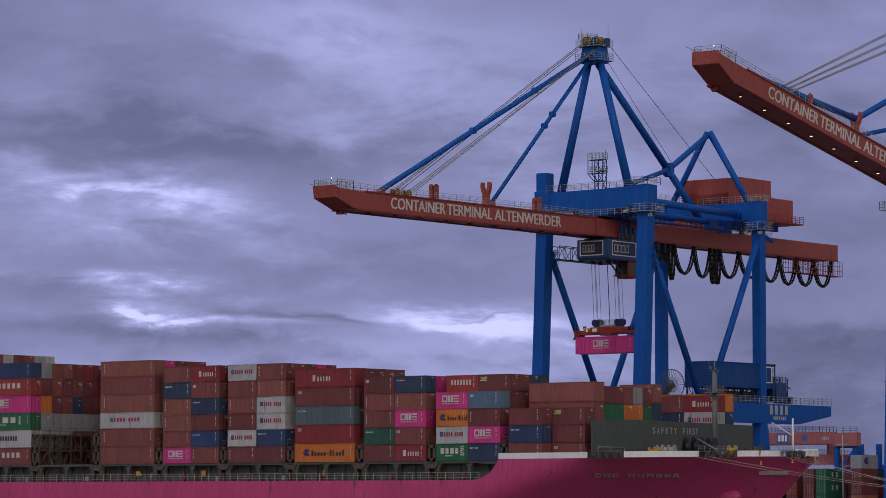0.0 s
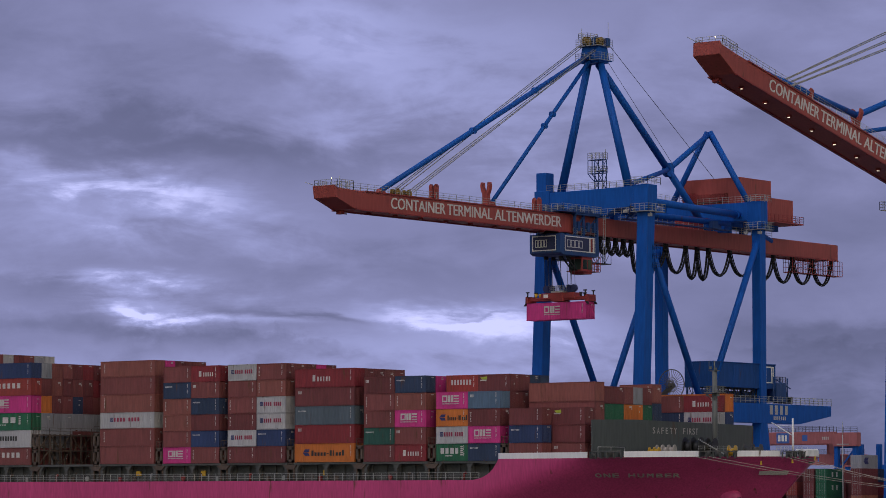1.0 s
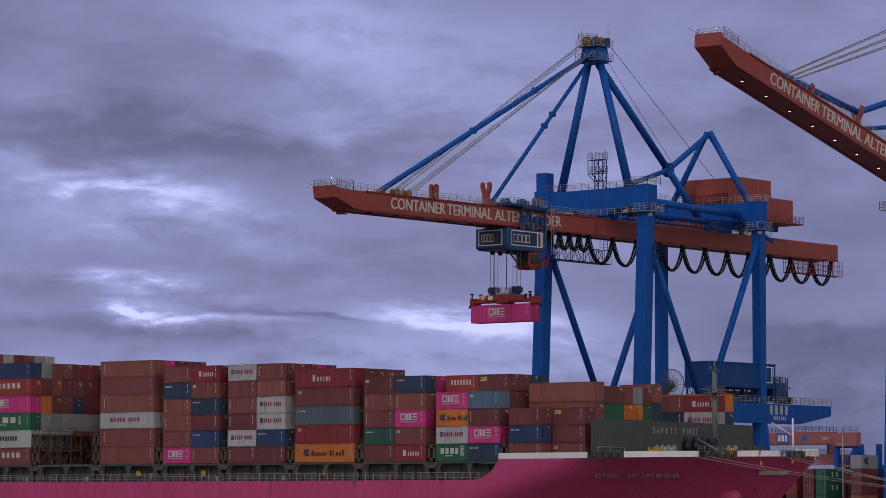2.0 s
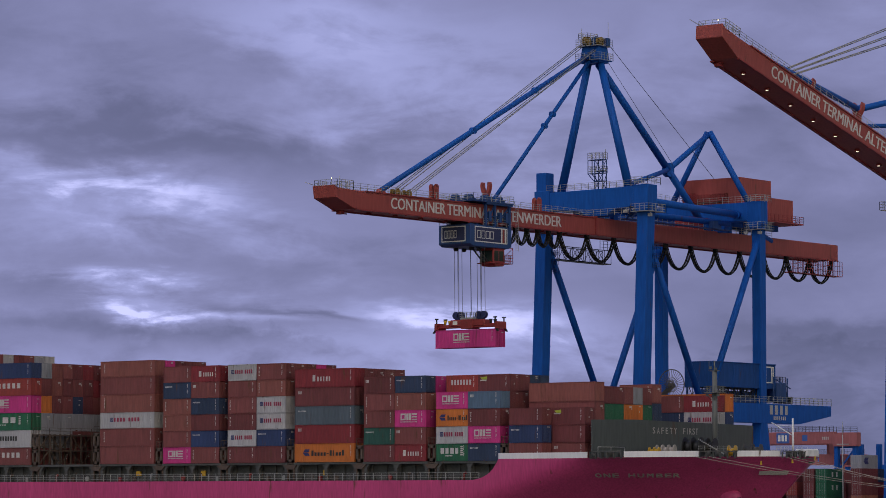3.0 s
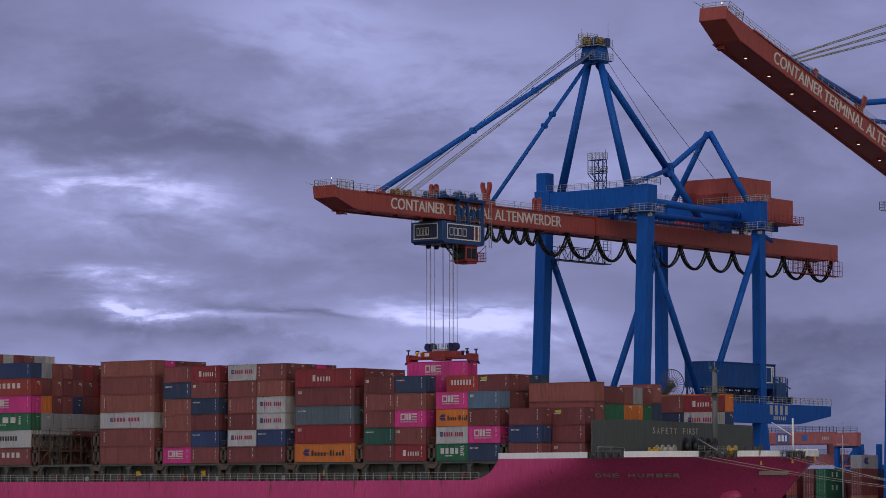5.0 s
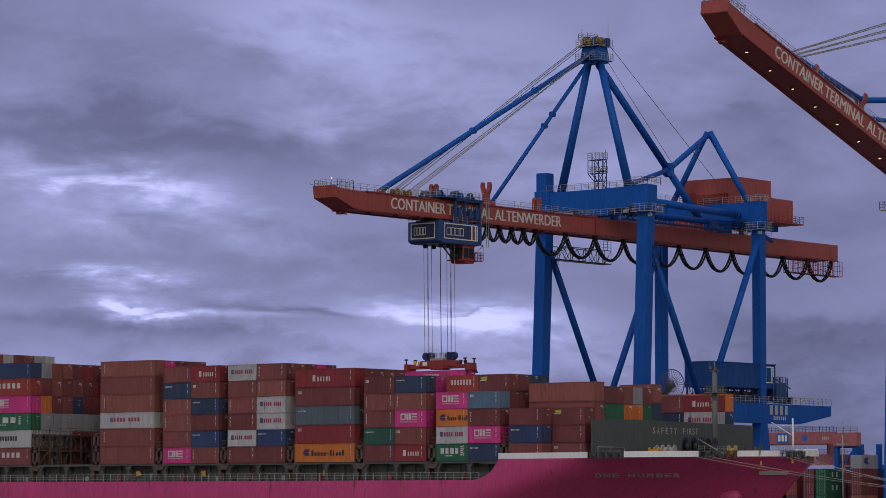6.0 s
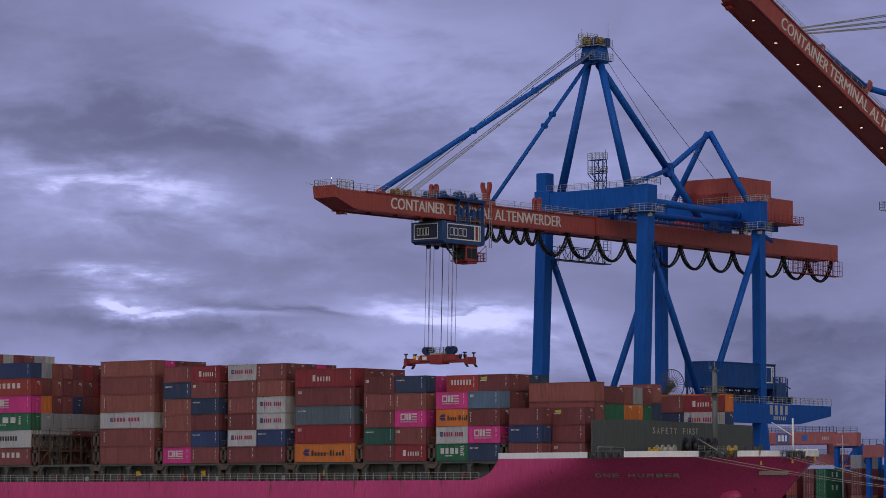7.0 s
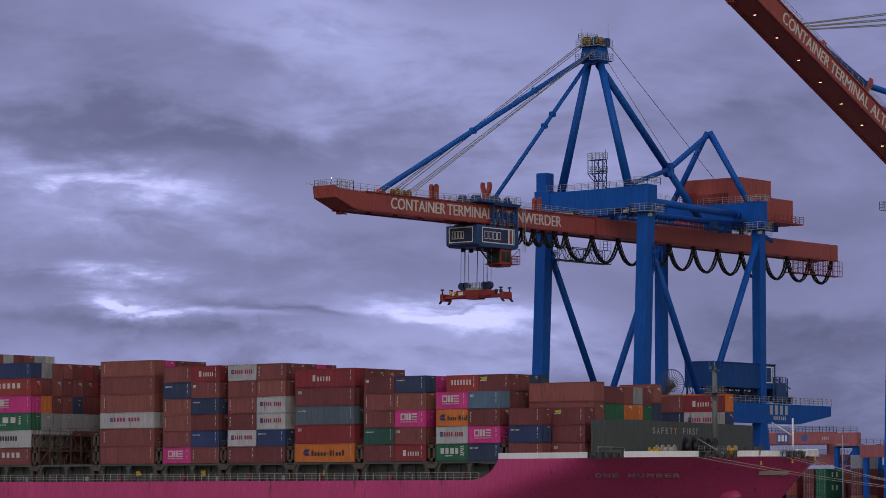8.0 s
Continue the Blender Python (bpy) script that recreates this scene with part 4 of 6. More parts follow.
    tube(bm, head + Vector((0, 1.2, -0.6)), node, 0.62, 12)
    tube(bm, node, (0, 33.6, 57.0), 0.62, 12)
    wheel(bm, node, (1, 0, 0), 1.25, 1.0, 10)
    sub("back_stay", bm)
    bm = BM()
    tube(bm, node, (0, 35, 73.6), 0.5, 10)
    sub("stay_strut", bm)
    bm = BM()
    tube(bm, node, (7.5, 1.0, 62.0), 0.42, 10)
    sub("stay_strut", bm)
    bm = BM()
    tube(bm, (0, 35.2, 73.6), (0.5, 43.0, 65.7), 0.36, 10)
    sub("rear_stay", bm)
    bm = BM()
    tube(bm, (2.0, 36, 60.0), (2.0, 52.0, 55.6), 0.5, 10)
    sub("tail_stay", bm)
    # head with platforms and rope sheaves
    bm = BM()
    prism(bm, [(-1.9, 82.6), (1.9, 82.6), (2.1, 83.2), (1.7, 85.5), (-1.5, 85.5), (-2.0, 83.2)], "y", -1.1, 1.7)
    box(bm, -2.4, 2.4, -1.5, 2.1, 82.9, 83.1)
    soften(sub("mast_head", bm), 0.05)
    for s, y, r in ((-1.0, -0.9, 0.85), (-0.45, -0.9, 0.85), (1.0, 0.2, 0.75), (1.5, 0.2, 0.75)):
        bm = BM()
        wheel(bm, (s, y, 86.3), (1, 0, 0), r, 0.16, 22)
        wheel(bm, (s + 0.2, y, 86.3), (1, 0, 0), r * 0.82, 0.24, 22)
        wheel(bm, (s + 0.1, y, 86.3), (1, 0, 0), 0.2, 0.7, 10)
        sub("sheave", bm, SHEAVE, "worn yellow rope sheave")
    bm = BM()
    for x0, y0, w, d, z0, h in ((0.1, -0.6, 0.7, 1.4, 85.5, 1.5), (-1.9, 0.6, 1.2, 0.9, 85.5, 0.9), (-1.2, -1.7, 1.6, 0.5, 83.1, 1.0), (2.0, 0.4, 0.6, 0.9, 85.5, 1.3)):
        box(bm, x0, x0 + w, y0, y0 + d, z0, z0 + h)
    for x in (-1.35, 0.75):
        beam(bm, (x, -0.9, 85.5), (x, -0.3, 87.2), 0.14, 0.2)
        beam(bm, (x, 0.3, 85.5), (x, -0.3, 87.2), 0.14, 0.2)
    sub("head_machinery", bm, BLUE_DARK)
    bm = BM()
    for z, e in ((83.1, 2.45), (85.5, 2.3)):
        box(bm, -e, e, -1.8, 2.3, z - 0.08, z)
        ring(bm, [(-e, -1.8, z), (e, -1.8, z), (e, 2.3, z), (-e, 2.3, z)], 1.15, 0.9, 0.04)
    ring(bm, [(-1.9, -1.6, 86.7), (-0.1, -1.6, 86.7), (-0.1, 1.4, 86.7), (-1.9, 1.4, 86.7)], 1.0, 0.9, 0.045)
    for k in range(9):
        tube(bm, (2.5, 2.0, 83.1 + 0.3 * k), (2.5, 2.4, 83.1 + 0.3 * k), 0.035, 4)
    for x, y, h in ((-1.7, -1, 88.6), (2.1, 1.4, 89.6)):
        tube(bm, (x, y, 86), (x, y, h), 0.05, 5)
    sub("head_platform", bm, GALV)
    # handrails and walkways on the portal
    bm = BM()
    rail(bm, (-9.4, -0.7, 61.2), (9.6, -0.7, 61.2), 1.15, 1.5, 0.045)
    rail(bm, (-9.4, 1.3, 61.2), (9.6, 1.3, 61.2), 1.15, 1.5, 0.045)
    ring(bm, [(8.6, -1.6, 61.5), (12.1, -1.6, 61.5), (12.1, 2.2, 61.5), (8.6, 2.2, 61.5)], 1.2, 1.1, 0.05)
    ring(bm, [(8.7, -1.7, 57.0), (12.4, -1.7, 57.0), (12.4, 3.2, 57.0), (8.7, 3.2, 57.0)], 1.2, 1.0, 0.05)
    box(bm, 8.7, 12.4, -1.7, 3.2, 56.9, 57.0)
    rail(bm, (-8, -1.2, 56.6), (8, -1.2, 56.6), 1.1, 1.5, 0.045)
    ring(bm, [(-12.6, -1.6, 54.6), (-9.2, -1.6, 54.6), (-9.2, 2.4, 54.6), (-12.6, 2.4, 54.6)], 1.3, 0.9, 0.05)
    box(bm, -12.6, -9.2, -1.6, 2.4, 54.5, 54.6)
    rail(bm, (-2.0, 34.25, 61.05), (8.6, 34.25, 61.05), 1.1, 1.3, 0.04)
    ring(bm, [(8.4, 33.2, 56.2), (12.2, 33.2, 56.2), (12.2, 37.0, 56.2), (8.4, 37.0, 56.2)], 1.2, 1.0, 0.05)
    box(bm, 8.4, 12.2, 33.2, 37.0, 56.1, 56.2)
    ring(bm, [(8.6, 33.4, 61.0), (11.9, 33.4, 61.0), (11.9, 36.6, 61.0), (8.6, 36.6, 61.0)], 1.2, 1.0, 0.05)
    for s in (-1, 1):
        rail(bm, (s * 2.2, 3, BT), (s * 2.2, 33, BT), 1.1, 1.6, 0.045)
        rail(bm, (s * 2.2, 37, BT), (s * 2.2, 52, BT), 1.1, 1.6, 0.045)
    rail(bm, (9.6, 3.5, 59.2), (9.0, 12, 59.2), 1.1, 1.4, 0.035)
    sub("walkway_rail", bm, GALV)
    # lattice tower on the portal beam
    bm = BM()
    c4 = [(0.35, -0.2), (2.0, -0.2), (2.0, 0.9), (0.35, 0.9)]
    for (xa, ya), (xb, yb) in zip(c4, c4[1:] + c4[:1]):
        tube(bm, (xa, ya, 61.2), (xa, ya, 66.3), 0.09, 5)
        for z in (62.6, 64.3, 66.2):
            tube(bm, (xa, ya, z), (xb, yb, z), 0.07, 5)
        tube(bm, (xa, ya, 61.2), (xb, yb, 63.9), 0.06, 5)
        tube(bm, (xb, yb, 63.9), (xa, ya, 66.2), 0.06, 5)
    box(bm, -1.0, 2.1, -0.3, 1.0, 66.2, 66.28)
    box(bm, -1.0, 2.1, -0.3, 1.0, 63.9, 63.98)
    for y in (-0.25, 0.95):
        tube(bm, (-1.0, y, 63.9), (0.35, y, 62.5), 0.08, 5)
        tube(bm, (-1.0, y, 63.9), (-1.0, y, 66.2), 0.08, 5)
    sub("lattice_tower", bm, BLUE_DARK)
    bm = BM()
    for z in (63.98, 66.28):
        ring(bm, [(-1.0, -0.3, z), (2.1, -0.3, z), (2.1, 1.0, z), (-1.0, 1.0, z)], 1.15, 0.8, 0.045)
    tube(bm, (1.9, 0.8, 66.3), (1.9, 0.8, 68.0), 0.05, 4)
    sub("tower_rail", bm, GALV)
    # rear girder
    bm = BM()
    box(bm, -BW, BW, HINGE + 0.25, TAIL, BB, BT)
    rear = soften(sub("rear_girder", bm, RED, "red-brown box girder"), 0.06)
    bm = BM()
    for s in (-1, 1):
        box(bm, s * BW - 0.25, s * BW + 0.25, HINGE + 0.3, TAIL - 0.3, BB - 0.2, BB - 0.003)
    for k in range(16):
        box(bm, BW, BW + 0.25, 2 + 4.3 * k, 2.35 + 4.3 * k, BB - 0.3, BB - 0.05)
    sub("rail_flange", bm, RED_DARK)
    bm = BM()
    box(bm, -BW - 0.12, BW + 0.12, HINGE - 0.35, HINGE + 0.2, BB - 0.1, BT + 0.25)
    sub("hinge", bm, RED_DARK)
    bm = BM()
    for y0 in (3.0, 31.0):
        for s in (-1, 1):
            bm = BM()
            box(bm, s * 1.9 - 0.35, s * 1.9 + 0.35, y0 - 0.4, y0 + 0.9, BT, 57.8)
            sub("girder_hanger", bm, BLUE)
    bm = BM()
    box(bm, -1.6, 1.6, 26.5, 33.0, BT, 58.4)
    sub("rope_drum_house", bm, RED_DARK)
    # service basket at the tail
    bm = BM()
    for x in (0.4, BW + 0.1):
        rail(bm, (x, TAIL - 16.0, BB - 2.9), (x, TAIL + 1.3, BB - 2.9), 2.7, 0.85, 0.055, 1)
        for dz in (0.9, 1.8):
            tube(bm, (x, TAIL - 16.0, BB - 2.9 + dz), (x, TAIL + 1.3, BB - 2.9 + dz), 0.05, 4)
    for k in range(15):
        y = TAIL - 16.0 + 17.3 * k / 14
        tube(bm, (0.4, y, BB - 2.9), (BW + 0.1, y, BB - 2.9), 0.06, 4)
    box(bm, 0.4, BW + 0.1, TAIL - 16.0, TAIL + 1.3, BB - 3.0, BB - 2.92)
    sub("service_basket", bm, RED_DARK)
    bm = BM()
    tube(bm, (BW, TAIL - 27, BT), (BW, TAIL - 27, BT + 2.3), 0.08, 5)
    tube(bm, (BW, TAIL - 27, BT + 2.3), (BW, TAIL - 28.6, BT + 2.3), 0.07, 5)
    sub("davit", bm, GALV)
    # machinery house
    bm = BM()
    box(bm, -7.0, 5.3, 37.0, 47.0, 58.7, 65.9)
    box(bm, -6.0, 5.3, 47.0, 54.3, 58.9, 62.9)
    house = soften(sub("machinery_house", bm, RED, "red-brown sheet-clad machinery house"), 0.05)
    bm = BM()
    box(bm, -7.6, 6.6, 36.2, 55.8, 58.45, 58.68)
    ring(bm, [(-7.6, 36.3, 58.68), (6.6, 36.3, 58.68), (6.6, 55.8, 58.68), (-7.6, 55.8, 58.68)], 1.2, 1.4, 0.05)
    sub("house_platform", bm, RED_DARK)
    bm = BM()
    ring(bm, [(-7.0, 36.1, 61.9), (2.6, 36.1, 61.9), (2.6, 36.9, 61.9), (-7.0, 36.9, 61.9)], 1.2, 1.2, 0.05)
    box(bm, -7.0, 2.6, 36.1, 36.95, 61.78, 61.9)
    for x in (-6.8, -3.6, -0.4, 2.4):
        beam(bm, (x, 36.3, 58.7), (x, 36.3, 61.8), 0.16, 0.16)
    for z in (59.6, 60.5, 61.3):
        tube(bm, (-7.0, 36.3, z), (2.6, 36.3, z), 0.08, 5)
    sub("house_gallery", bm, RED_DARK)
    for x0, z0, w, h in ((-5.6, 62.6, 1.4, 1.0), (1.2, 59.0, 0.95, 2.1)):
        bm = BM()
        box(bm, x0, x0 + w, 36.94, 36.99, z0, z0 + h)
        sub("house_door" if h > 2 else "louvre", bm, RED_DARK)
    # stairs, cabinets and pipe runs between the portals
    bm = BM()
    for k in range(14):
        a = k / 13
        box(bm, 5.2, 6.1, 2.4 + 3.2 * a, 2.7 + 3.2 * a, BT + 0.1 + 2.6 * a, BT + 0.16 + 2.6 * a)
    for x in (5.15, 6.15):
        beam(bm, (x, 2.4, BT + 0.1), (x, 5.8, BT + 2.8), 0.08, 0.3)
        rail(bm, (x, 2.4, BT + 0.1), (x, 5.8, BT + 2.8), 1.1, 0.9, 0.04, 2)
    sub("portal_stair", bm, BLUE_DARK)
    for x0, y0, w, d, h in ((-5.8, 2.0, 1.6, 1.2, 2.0), (-3.9, 2.2, 1.1, 1.0, 1.6), (3.4, 30.0, 1.4, 1.6, 1.7), (4.9, 27.4, 1.0, 1.6, 1.3)):
        bm = BM()
        box(bm, x0, x0 + w, y0, y0 + d, BT + 0.05, BT + h)
        soften(sub("switch_cabinet", bm, BLUE_DARK), 0.05)
    for s in (-1, 1):
        bm = BM()
        box(bm, s * 4.9 - 0.7, s * 4.9 + 0.7, 2.0, 33.5, BT - 0.1, BT + 0.04)
        rail(bm, (s * 5.6, 2.0, BT + 0.04), (s * 5.6, 11.0, BT + 0.04), 1.1, 1.5, 0.04)
        sub("walkway", bm, BLUE_DARK)
    bm = BM()
    for s in (-1, 1):
        box(bm, s * 1.9 - 0.4, s * 1.9 + 0.4, 37, 54, 57.4, 58.45)
        for y in (38, 48):
            box(bm, s * 1.9 - 0.35, s * 1.9 + 0.35, y, y + 0.8, BT, 57.4)
    sub("house_support", bm, BLUE)
    # low trolley house and machinery on the low girders
    bm = BM()
    box(bm, 5.2, 10.8, 19.5, 39.2, 28.4, 32.6)
    for y in (19.45, 26.0, 32.6, 39.15):
        box(bm, 5.1, 10.88, y - 0.1, y + 0.1, 28.3, 32.7)
    box(bm, 5.1, 10.95, 19.3, 39.4, 32.55, 32.75)
    soften(sub("low_trolley_house", bm, BLUE_WORN, "worn dark blue machine house"), 0.06)
    bm = BM()
    truss(bm, (10.3, 18.8, 26.9), (10.3, 37.0, 26.9), (0, 0, 1.45), 18, 0.09)
    truss(bm, (6.4, 18.8, 26.9), (6.4, 37.0, 26.9), (0, 0, 1.45), 18, 0.09)
    for y in (40.6, 42.4, 44.2):
        box(bm, 9.4, 10.6, y, y + 1.0, 26.0, 27.2 + 0.5 * (44.2 - y))
    ring(bm, [(8.8, 39.6, 29.6), (10.9, 39.6, 29.6), (10.9, 42.4, 29.6), (8.8, 42.4, 29.6)], 1.0, 0.9, 0.05)
    sub("low_trolley_lattice", bm, BLACK)
    bm = BM()
    box(bm, 5.8, 10.2, 18.6, 36.8, 25.9, 26.8)
    for k in range(7):
        y = 18.8 + 2.9 * k
        for x in (9.8, 6.0):
            beam(bm, (x, y, 25.9), (x, y, 28.4), 0.25, 0.25)
        box(bm, 8.2, 9.6, y + 0.4, y + 1.7, 26.8, 27.9)
    box(bm, 7.5, 11.0, 39.3, 42.5, 26.2, 29.6)
    box(bm, 8.4, 10.0, 41.5, 44.5, 26.2, 27.8)
    for y in (38.5, 40.5, 43.0):
        tube(bm, (10.9, y, 26.0), (10.9, y, 30.4), 0.14, 6)
    tube(bm, (10.9, 38.5, 30.4), (10.9, 44.0, 28.6), 0.12, 6)
    sub("low_trolley_frame", bm, BLUE_DARK)
    bm = BM()
    frame_shape(bm, 0, 0, 2.6, 2.9, 0.2)
    box(bm, 1.75, 2.1, -0.012, -0.002, 0.25, 2.65)
    for v in bm.verts:
        v.co = Vector((10.82 - v.co.y, 36.2 + v.co.x, 29.4 + v.co.z))
    sub("sign", bm, LETTER, "white framed company sign")
    # maker's writing on the low girder as plain bars
    bm = BM()
    glyphs(bm, 0, 1.15, 6.6, 1.6, 4, 0.4)
    glyphs(bm, 1.2, 0.2, 4.2, 0.65, 7, 0.42)
    for v in bm.verts:
        v.co = Vector((11.32 - v.co.y, 36.6 + v.co.x, 22.8 + v.co.z))
    sub("maker_mark", bm, LETTER_DULL, "pale maker's mark")
    # far service platform
    bm = BM()
    for x in (-11.6, -9.8):
        truss(bm, (x, 3.5, 50.1), (x, 18.8, 50.1), (0, 0, 2.3), 8, 0.07)
    box(bm, -11.6, -9.8, 3.5, 18.8, 50.0, 50.1)
    rail(bm, (-9.8, 15.5, 52.4), (-9.8, 18.8, 52.4), 1.6, 1.2, 0.05)
    sub("service_platform", bm, BLACK)
    # floodlight brackets and ladders on legs
    for s in (-1, 1):
        bm = BM()
        for k in range(36):
            z = 24 + k * 0.9
            y = -1.35 + (z - 24) * 0.044 + 2.2
            tube(bm, (s * 10.45 - 0.25, y, z), (s * 10.45 + 0.25, y, z), 0.03, 4)
        sub("ladder", bm, BLUE_DARK)
        bm = BM()
        for z in (47.5, 49.0, 50.5):
            ring(bm, [(s * 10.45 + 1.1, 0.6, z), (s * 10.45 + 1.8, 0.6, z), (s * 10.45 + 1.8, 1.8, z), (s * 10.45 + 1.1, 1.8, z)], 0.9, 0.6, 0.04)
        sub("ladder_cage", bm, BLUE_DARK)


def cable_reel(crane):
    bm = BM()
    c = Vector((17.5, -2.8, 27.9))
    for a in range(32):
        t = 2 * math.pi * a / 32
        t2 = 2 * math.pi * (a + 1) / 32
        p1 = Vector((math.cos(t), 0, math.sin(t)))
        p2 = Vector((math.cos(t2), 0, math.sin(t2)))
        tube(bm, c + p1 * 2.5, c + p2 * 2.5, 0.09, 5)
        tube(bm, c + p1 * 1.15, c + p2 * 1.15, 0.05, 5)
        tube(bm, c + p1 * 0.4 + Vector((0, -0.3, 0)), c + p2 * 2.5, 0.05, 4)
    wheel(bm, c, (0, 1, 0), 0.32, 1.2, 16)
    beam(bm, c + Vector((0, 0.9, 0)), c + Vector((-6.2, 0.9, -4)), 0.5, 0.6)
    part("cable_reel", bm, REEL_GREY, crane, "open spoked dark grey cable reel")


crane_a = crane_base(0, "blue and red-brown ship-to-shore crane, boom lowered over the ship")
static_frame(crane_a)
cable_reel(crane_a)
boom_a = boom_girder(crane_a, False)
HEAD = Vector((0, 0.3, 83.4))
bm = BM()
tube(bm, (0, -56.7, BT + 0.7), HEAD + Vector((0, -1.2, 0.6)), 0.43, 12)
for f in (0.42, 0.72):
    a = Vector((0, -56.7, BT + 0.7)).lerp(HEAD + Vector((0, -1.2, 0.6)), f)
    wheel(bm, a, (1, 0, 0), 0.55, 0.85, 14)
part("forestay", bm, BLUE, crane_a, "outer blue tubular forestay")
bm = BM()
tube(bm, (0, -28.5, BT + 0.7), HEAD + Vector((0, -0.8, 0.2)), 0.34, 12)
for f in (0.52, 0.6):
    a = Vector((0, -28.5, BT + 0.7)).lerp(HEAD + Vector((0, -0.8, 0.2)), f)
    wheel(bm, a, (1, 0, 0), 0.5, 0.8, 14)
part("forestay", bm, BLUE, crane_a, "inner blue tubular forestay")
for k, (dx, dy, dz) in enumerate(((-1.5, 0, 3.6), (-1.3, 0.5, 3.4), (-0.4, 1.0, 3.5), (1.0, 2.4, 2.4), (1.2, 3.0, 2.2), (1.5, 3.5, 2.3))):
    bm = BM()
    tube(bm, (dx * 0.5, -53.0 + dy, BT + 0.9), HEAD + Vector((dx, -1.6, dz - 1.0)), 0.07, 5)
    part("luffing_rope", bm, ROPE, crane_a)
bm = BM()
tube(bm, HEAD + Vector((1.8, 1.8, 2.4)), (-0.5, 37.6, 65.8), 0.045, 4)
tube(bm, HEAD + Vector((1.2, 1.8, 0.0)), (0.9, 22.6, 67.0), 0.035, 4)
part("hoist_line", bm, BLACK, crane_a)

DX2 = 69.0
crane_b = crane_base(DX2, "blue and red-brown ship-to-shore crane with its boom being raised")
static_frame(crane_b)
boom_b = boom_girder(crane_b, True)

# folding stays and luffing ropes of the second crane, placed by motions()
def bar_mesh(name, length, r, mat, n=10, knobs=()):
    bm = BM()
    tube(bm, (0, 0, 0), (0, length, 0), r, n)
    for a in knobs:
        wheel(bm, (0, length * a, 0), (1, 0, 0), r * 1.35, r * 2.2, 14)
    return data_of(name, bm, mat)


FOLDS = []
for l1, l2, r, anchor, top in ((19.0, 15.5, 0.46, (-27.2, 5.9), (-0.9, 83.6)), (20.0, 18.0, 0.34, (-26.0, 3.7), (-0.5, 82.8))):
    a = new("forestay_link", bar_mesh("forestay_link", l1, r, BLUE, 12, (0.0, 1.0)))
    b = new("forestay_link", bar_mesh("forestay_link", l2, r, BLUE, 12, (0.0,)))
    a.parent = b.parent = crane_b
    FOLDS.append((a, b, l1, l2, anchor, top))
bm = BM()
tube(bm, (0, -54.2, 3.7), (0, -27.2, 5.9), 0.48, 12)
wheel(bm, (0, -27.2, 5.9), (1, 0, 0), 0.62, 1.1, 14)
part("forestay_link", bm, BLUE, boom_b, "blue stay link laid in the saddle")
LUFF_ROPES = []
for dx, dz in ((-1.6, 2.9), (-1.4, 2.6), (0.0, 1.7), (0.2, 1.4), (1.4, 0.5), (1.6, 0.2)):
    a = new("luffing_rope", bar_mesh("luffing_rope", 42.0, 0.08, ROPE, 5))
    b = new("luffing_rope", a.data)
    a.parent = b.parent = crane_b
    LUFF_ROPES.append((a, b, dx, dz))

# ---- foredeck ----
def hull_point(x, z, side=-1, out=0.0):
    h = half_beam(x, z)
    e = 0.2
    nx = (half_beam(x - e, z) - half_beam(x + e, z)) / (2 * e)
    nz = (half_beam(x, z - e) - half_beam(x, z + e)) / (2 * e)
    n = Vector((nx, side * 1.0, nz)).normalized()
    return Vector((x, MID + side * h, z)) + n * out, n


bm = BM()
prism(bm, [(1.2, 14.7), (1.2, 20.9), (12, 21.1), (44.6, 20.75), (44.6, 14.7)], "x", 58.2, 58.4)
for y in [3.5 + 3.3 * k for k in range(13)]:
    prism(bm, [(58.2, 14.7), (58.2, 20.3), (56.9, 14.7)], "y", y, y + 0.12)
bm.verts.ensure_lookup_table()
bw = ship_part("breakwater", bm, GREY_DARK, "dark grey steel breakwater plate")
for word, y0, w in (("SAFETY", 16.8, 6.9), ("FIRST", 24.9, 4.3)):
    k = w / len(word)
    for i, ch in enumerate(word):
        lettering("warning_letter", ch, facing("x", 58.42, y0 + k * i + (0.22 if ch == "I" else 0), 19.1), LETTER_DULL, bw, 1.35, 0.14 if ch == "I" else 0.64, 0.0, 0.01)
bm = BM()
for y in (2.2, 5.5, 9.0):
    tube(bm, (58.7, y, 14.7), (58.7, y, 16.9), 0.05, 5)
tube(bm, (58.7, 2.2, 16.9), (58.7, 9.0, 16.9), 0.05, 5)
ship_part("guard_rail", bm, GALV)
# ship's name, letter by letter on the plating
x = 57.3
for ch in "ONE HUMBER":
    if ch == " ":
        x += 0.9
        continue
    p, n = hull_point(x + 0.45, 12.55, -1, 0.16)
    t = Vector((0, 0, 1)).cross(n).normalized()
    u = n.cross(t)
    m = Matrix((t, u, n)).transposed().to_4x4()
    m.translation = p - Vector((0, MID, 0))
    lettering("name_letter", ch, m, NAME_PAINT, ship, 1.30, 0.9, 0.05, 0.02)
    x += 1.13 if x < 64 else 1.0
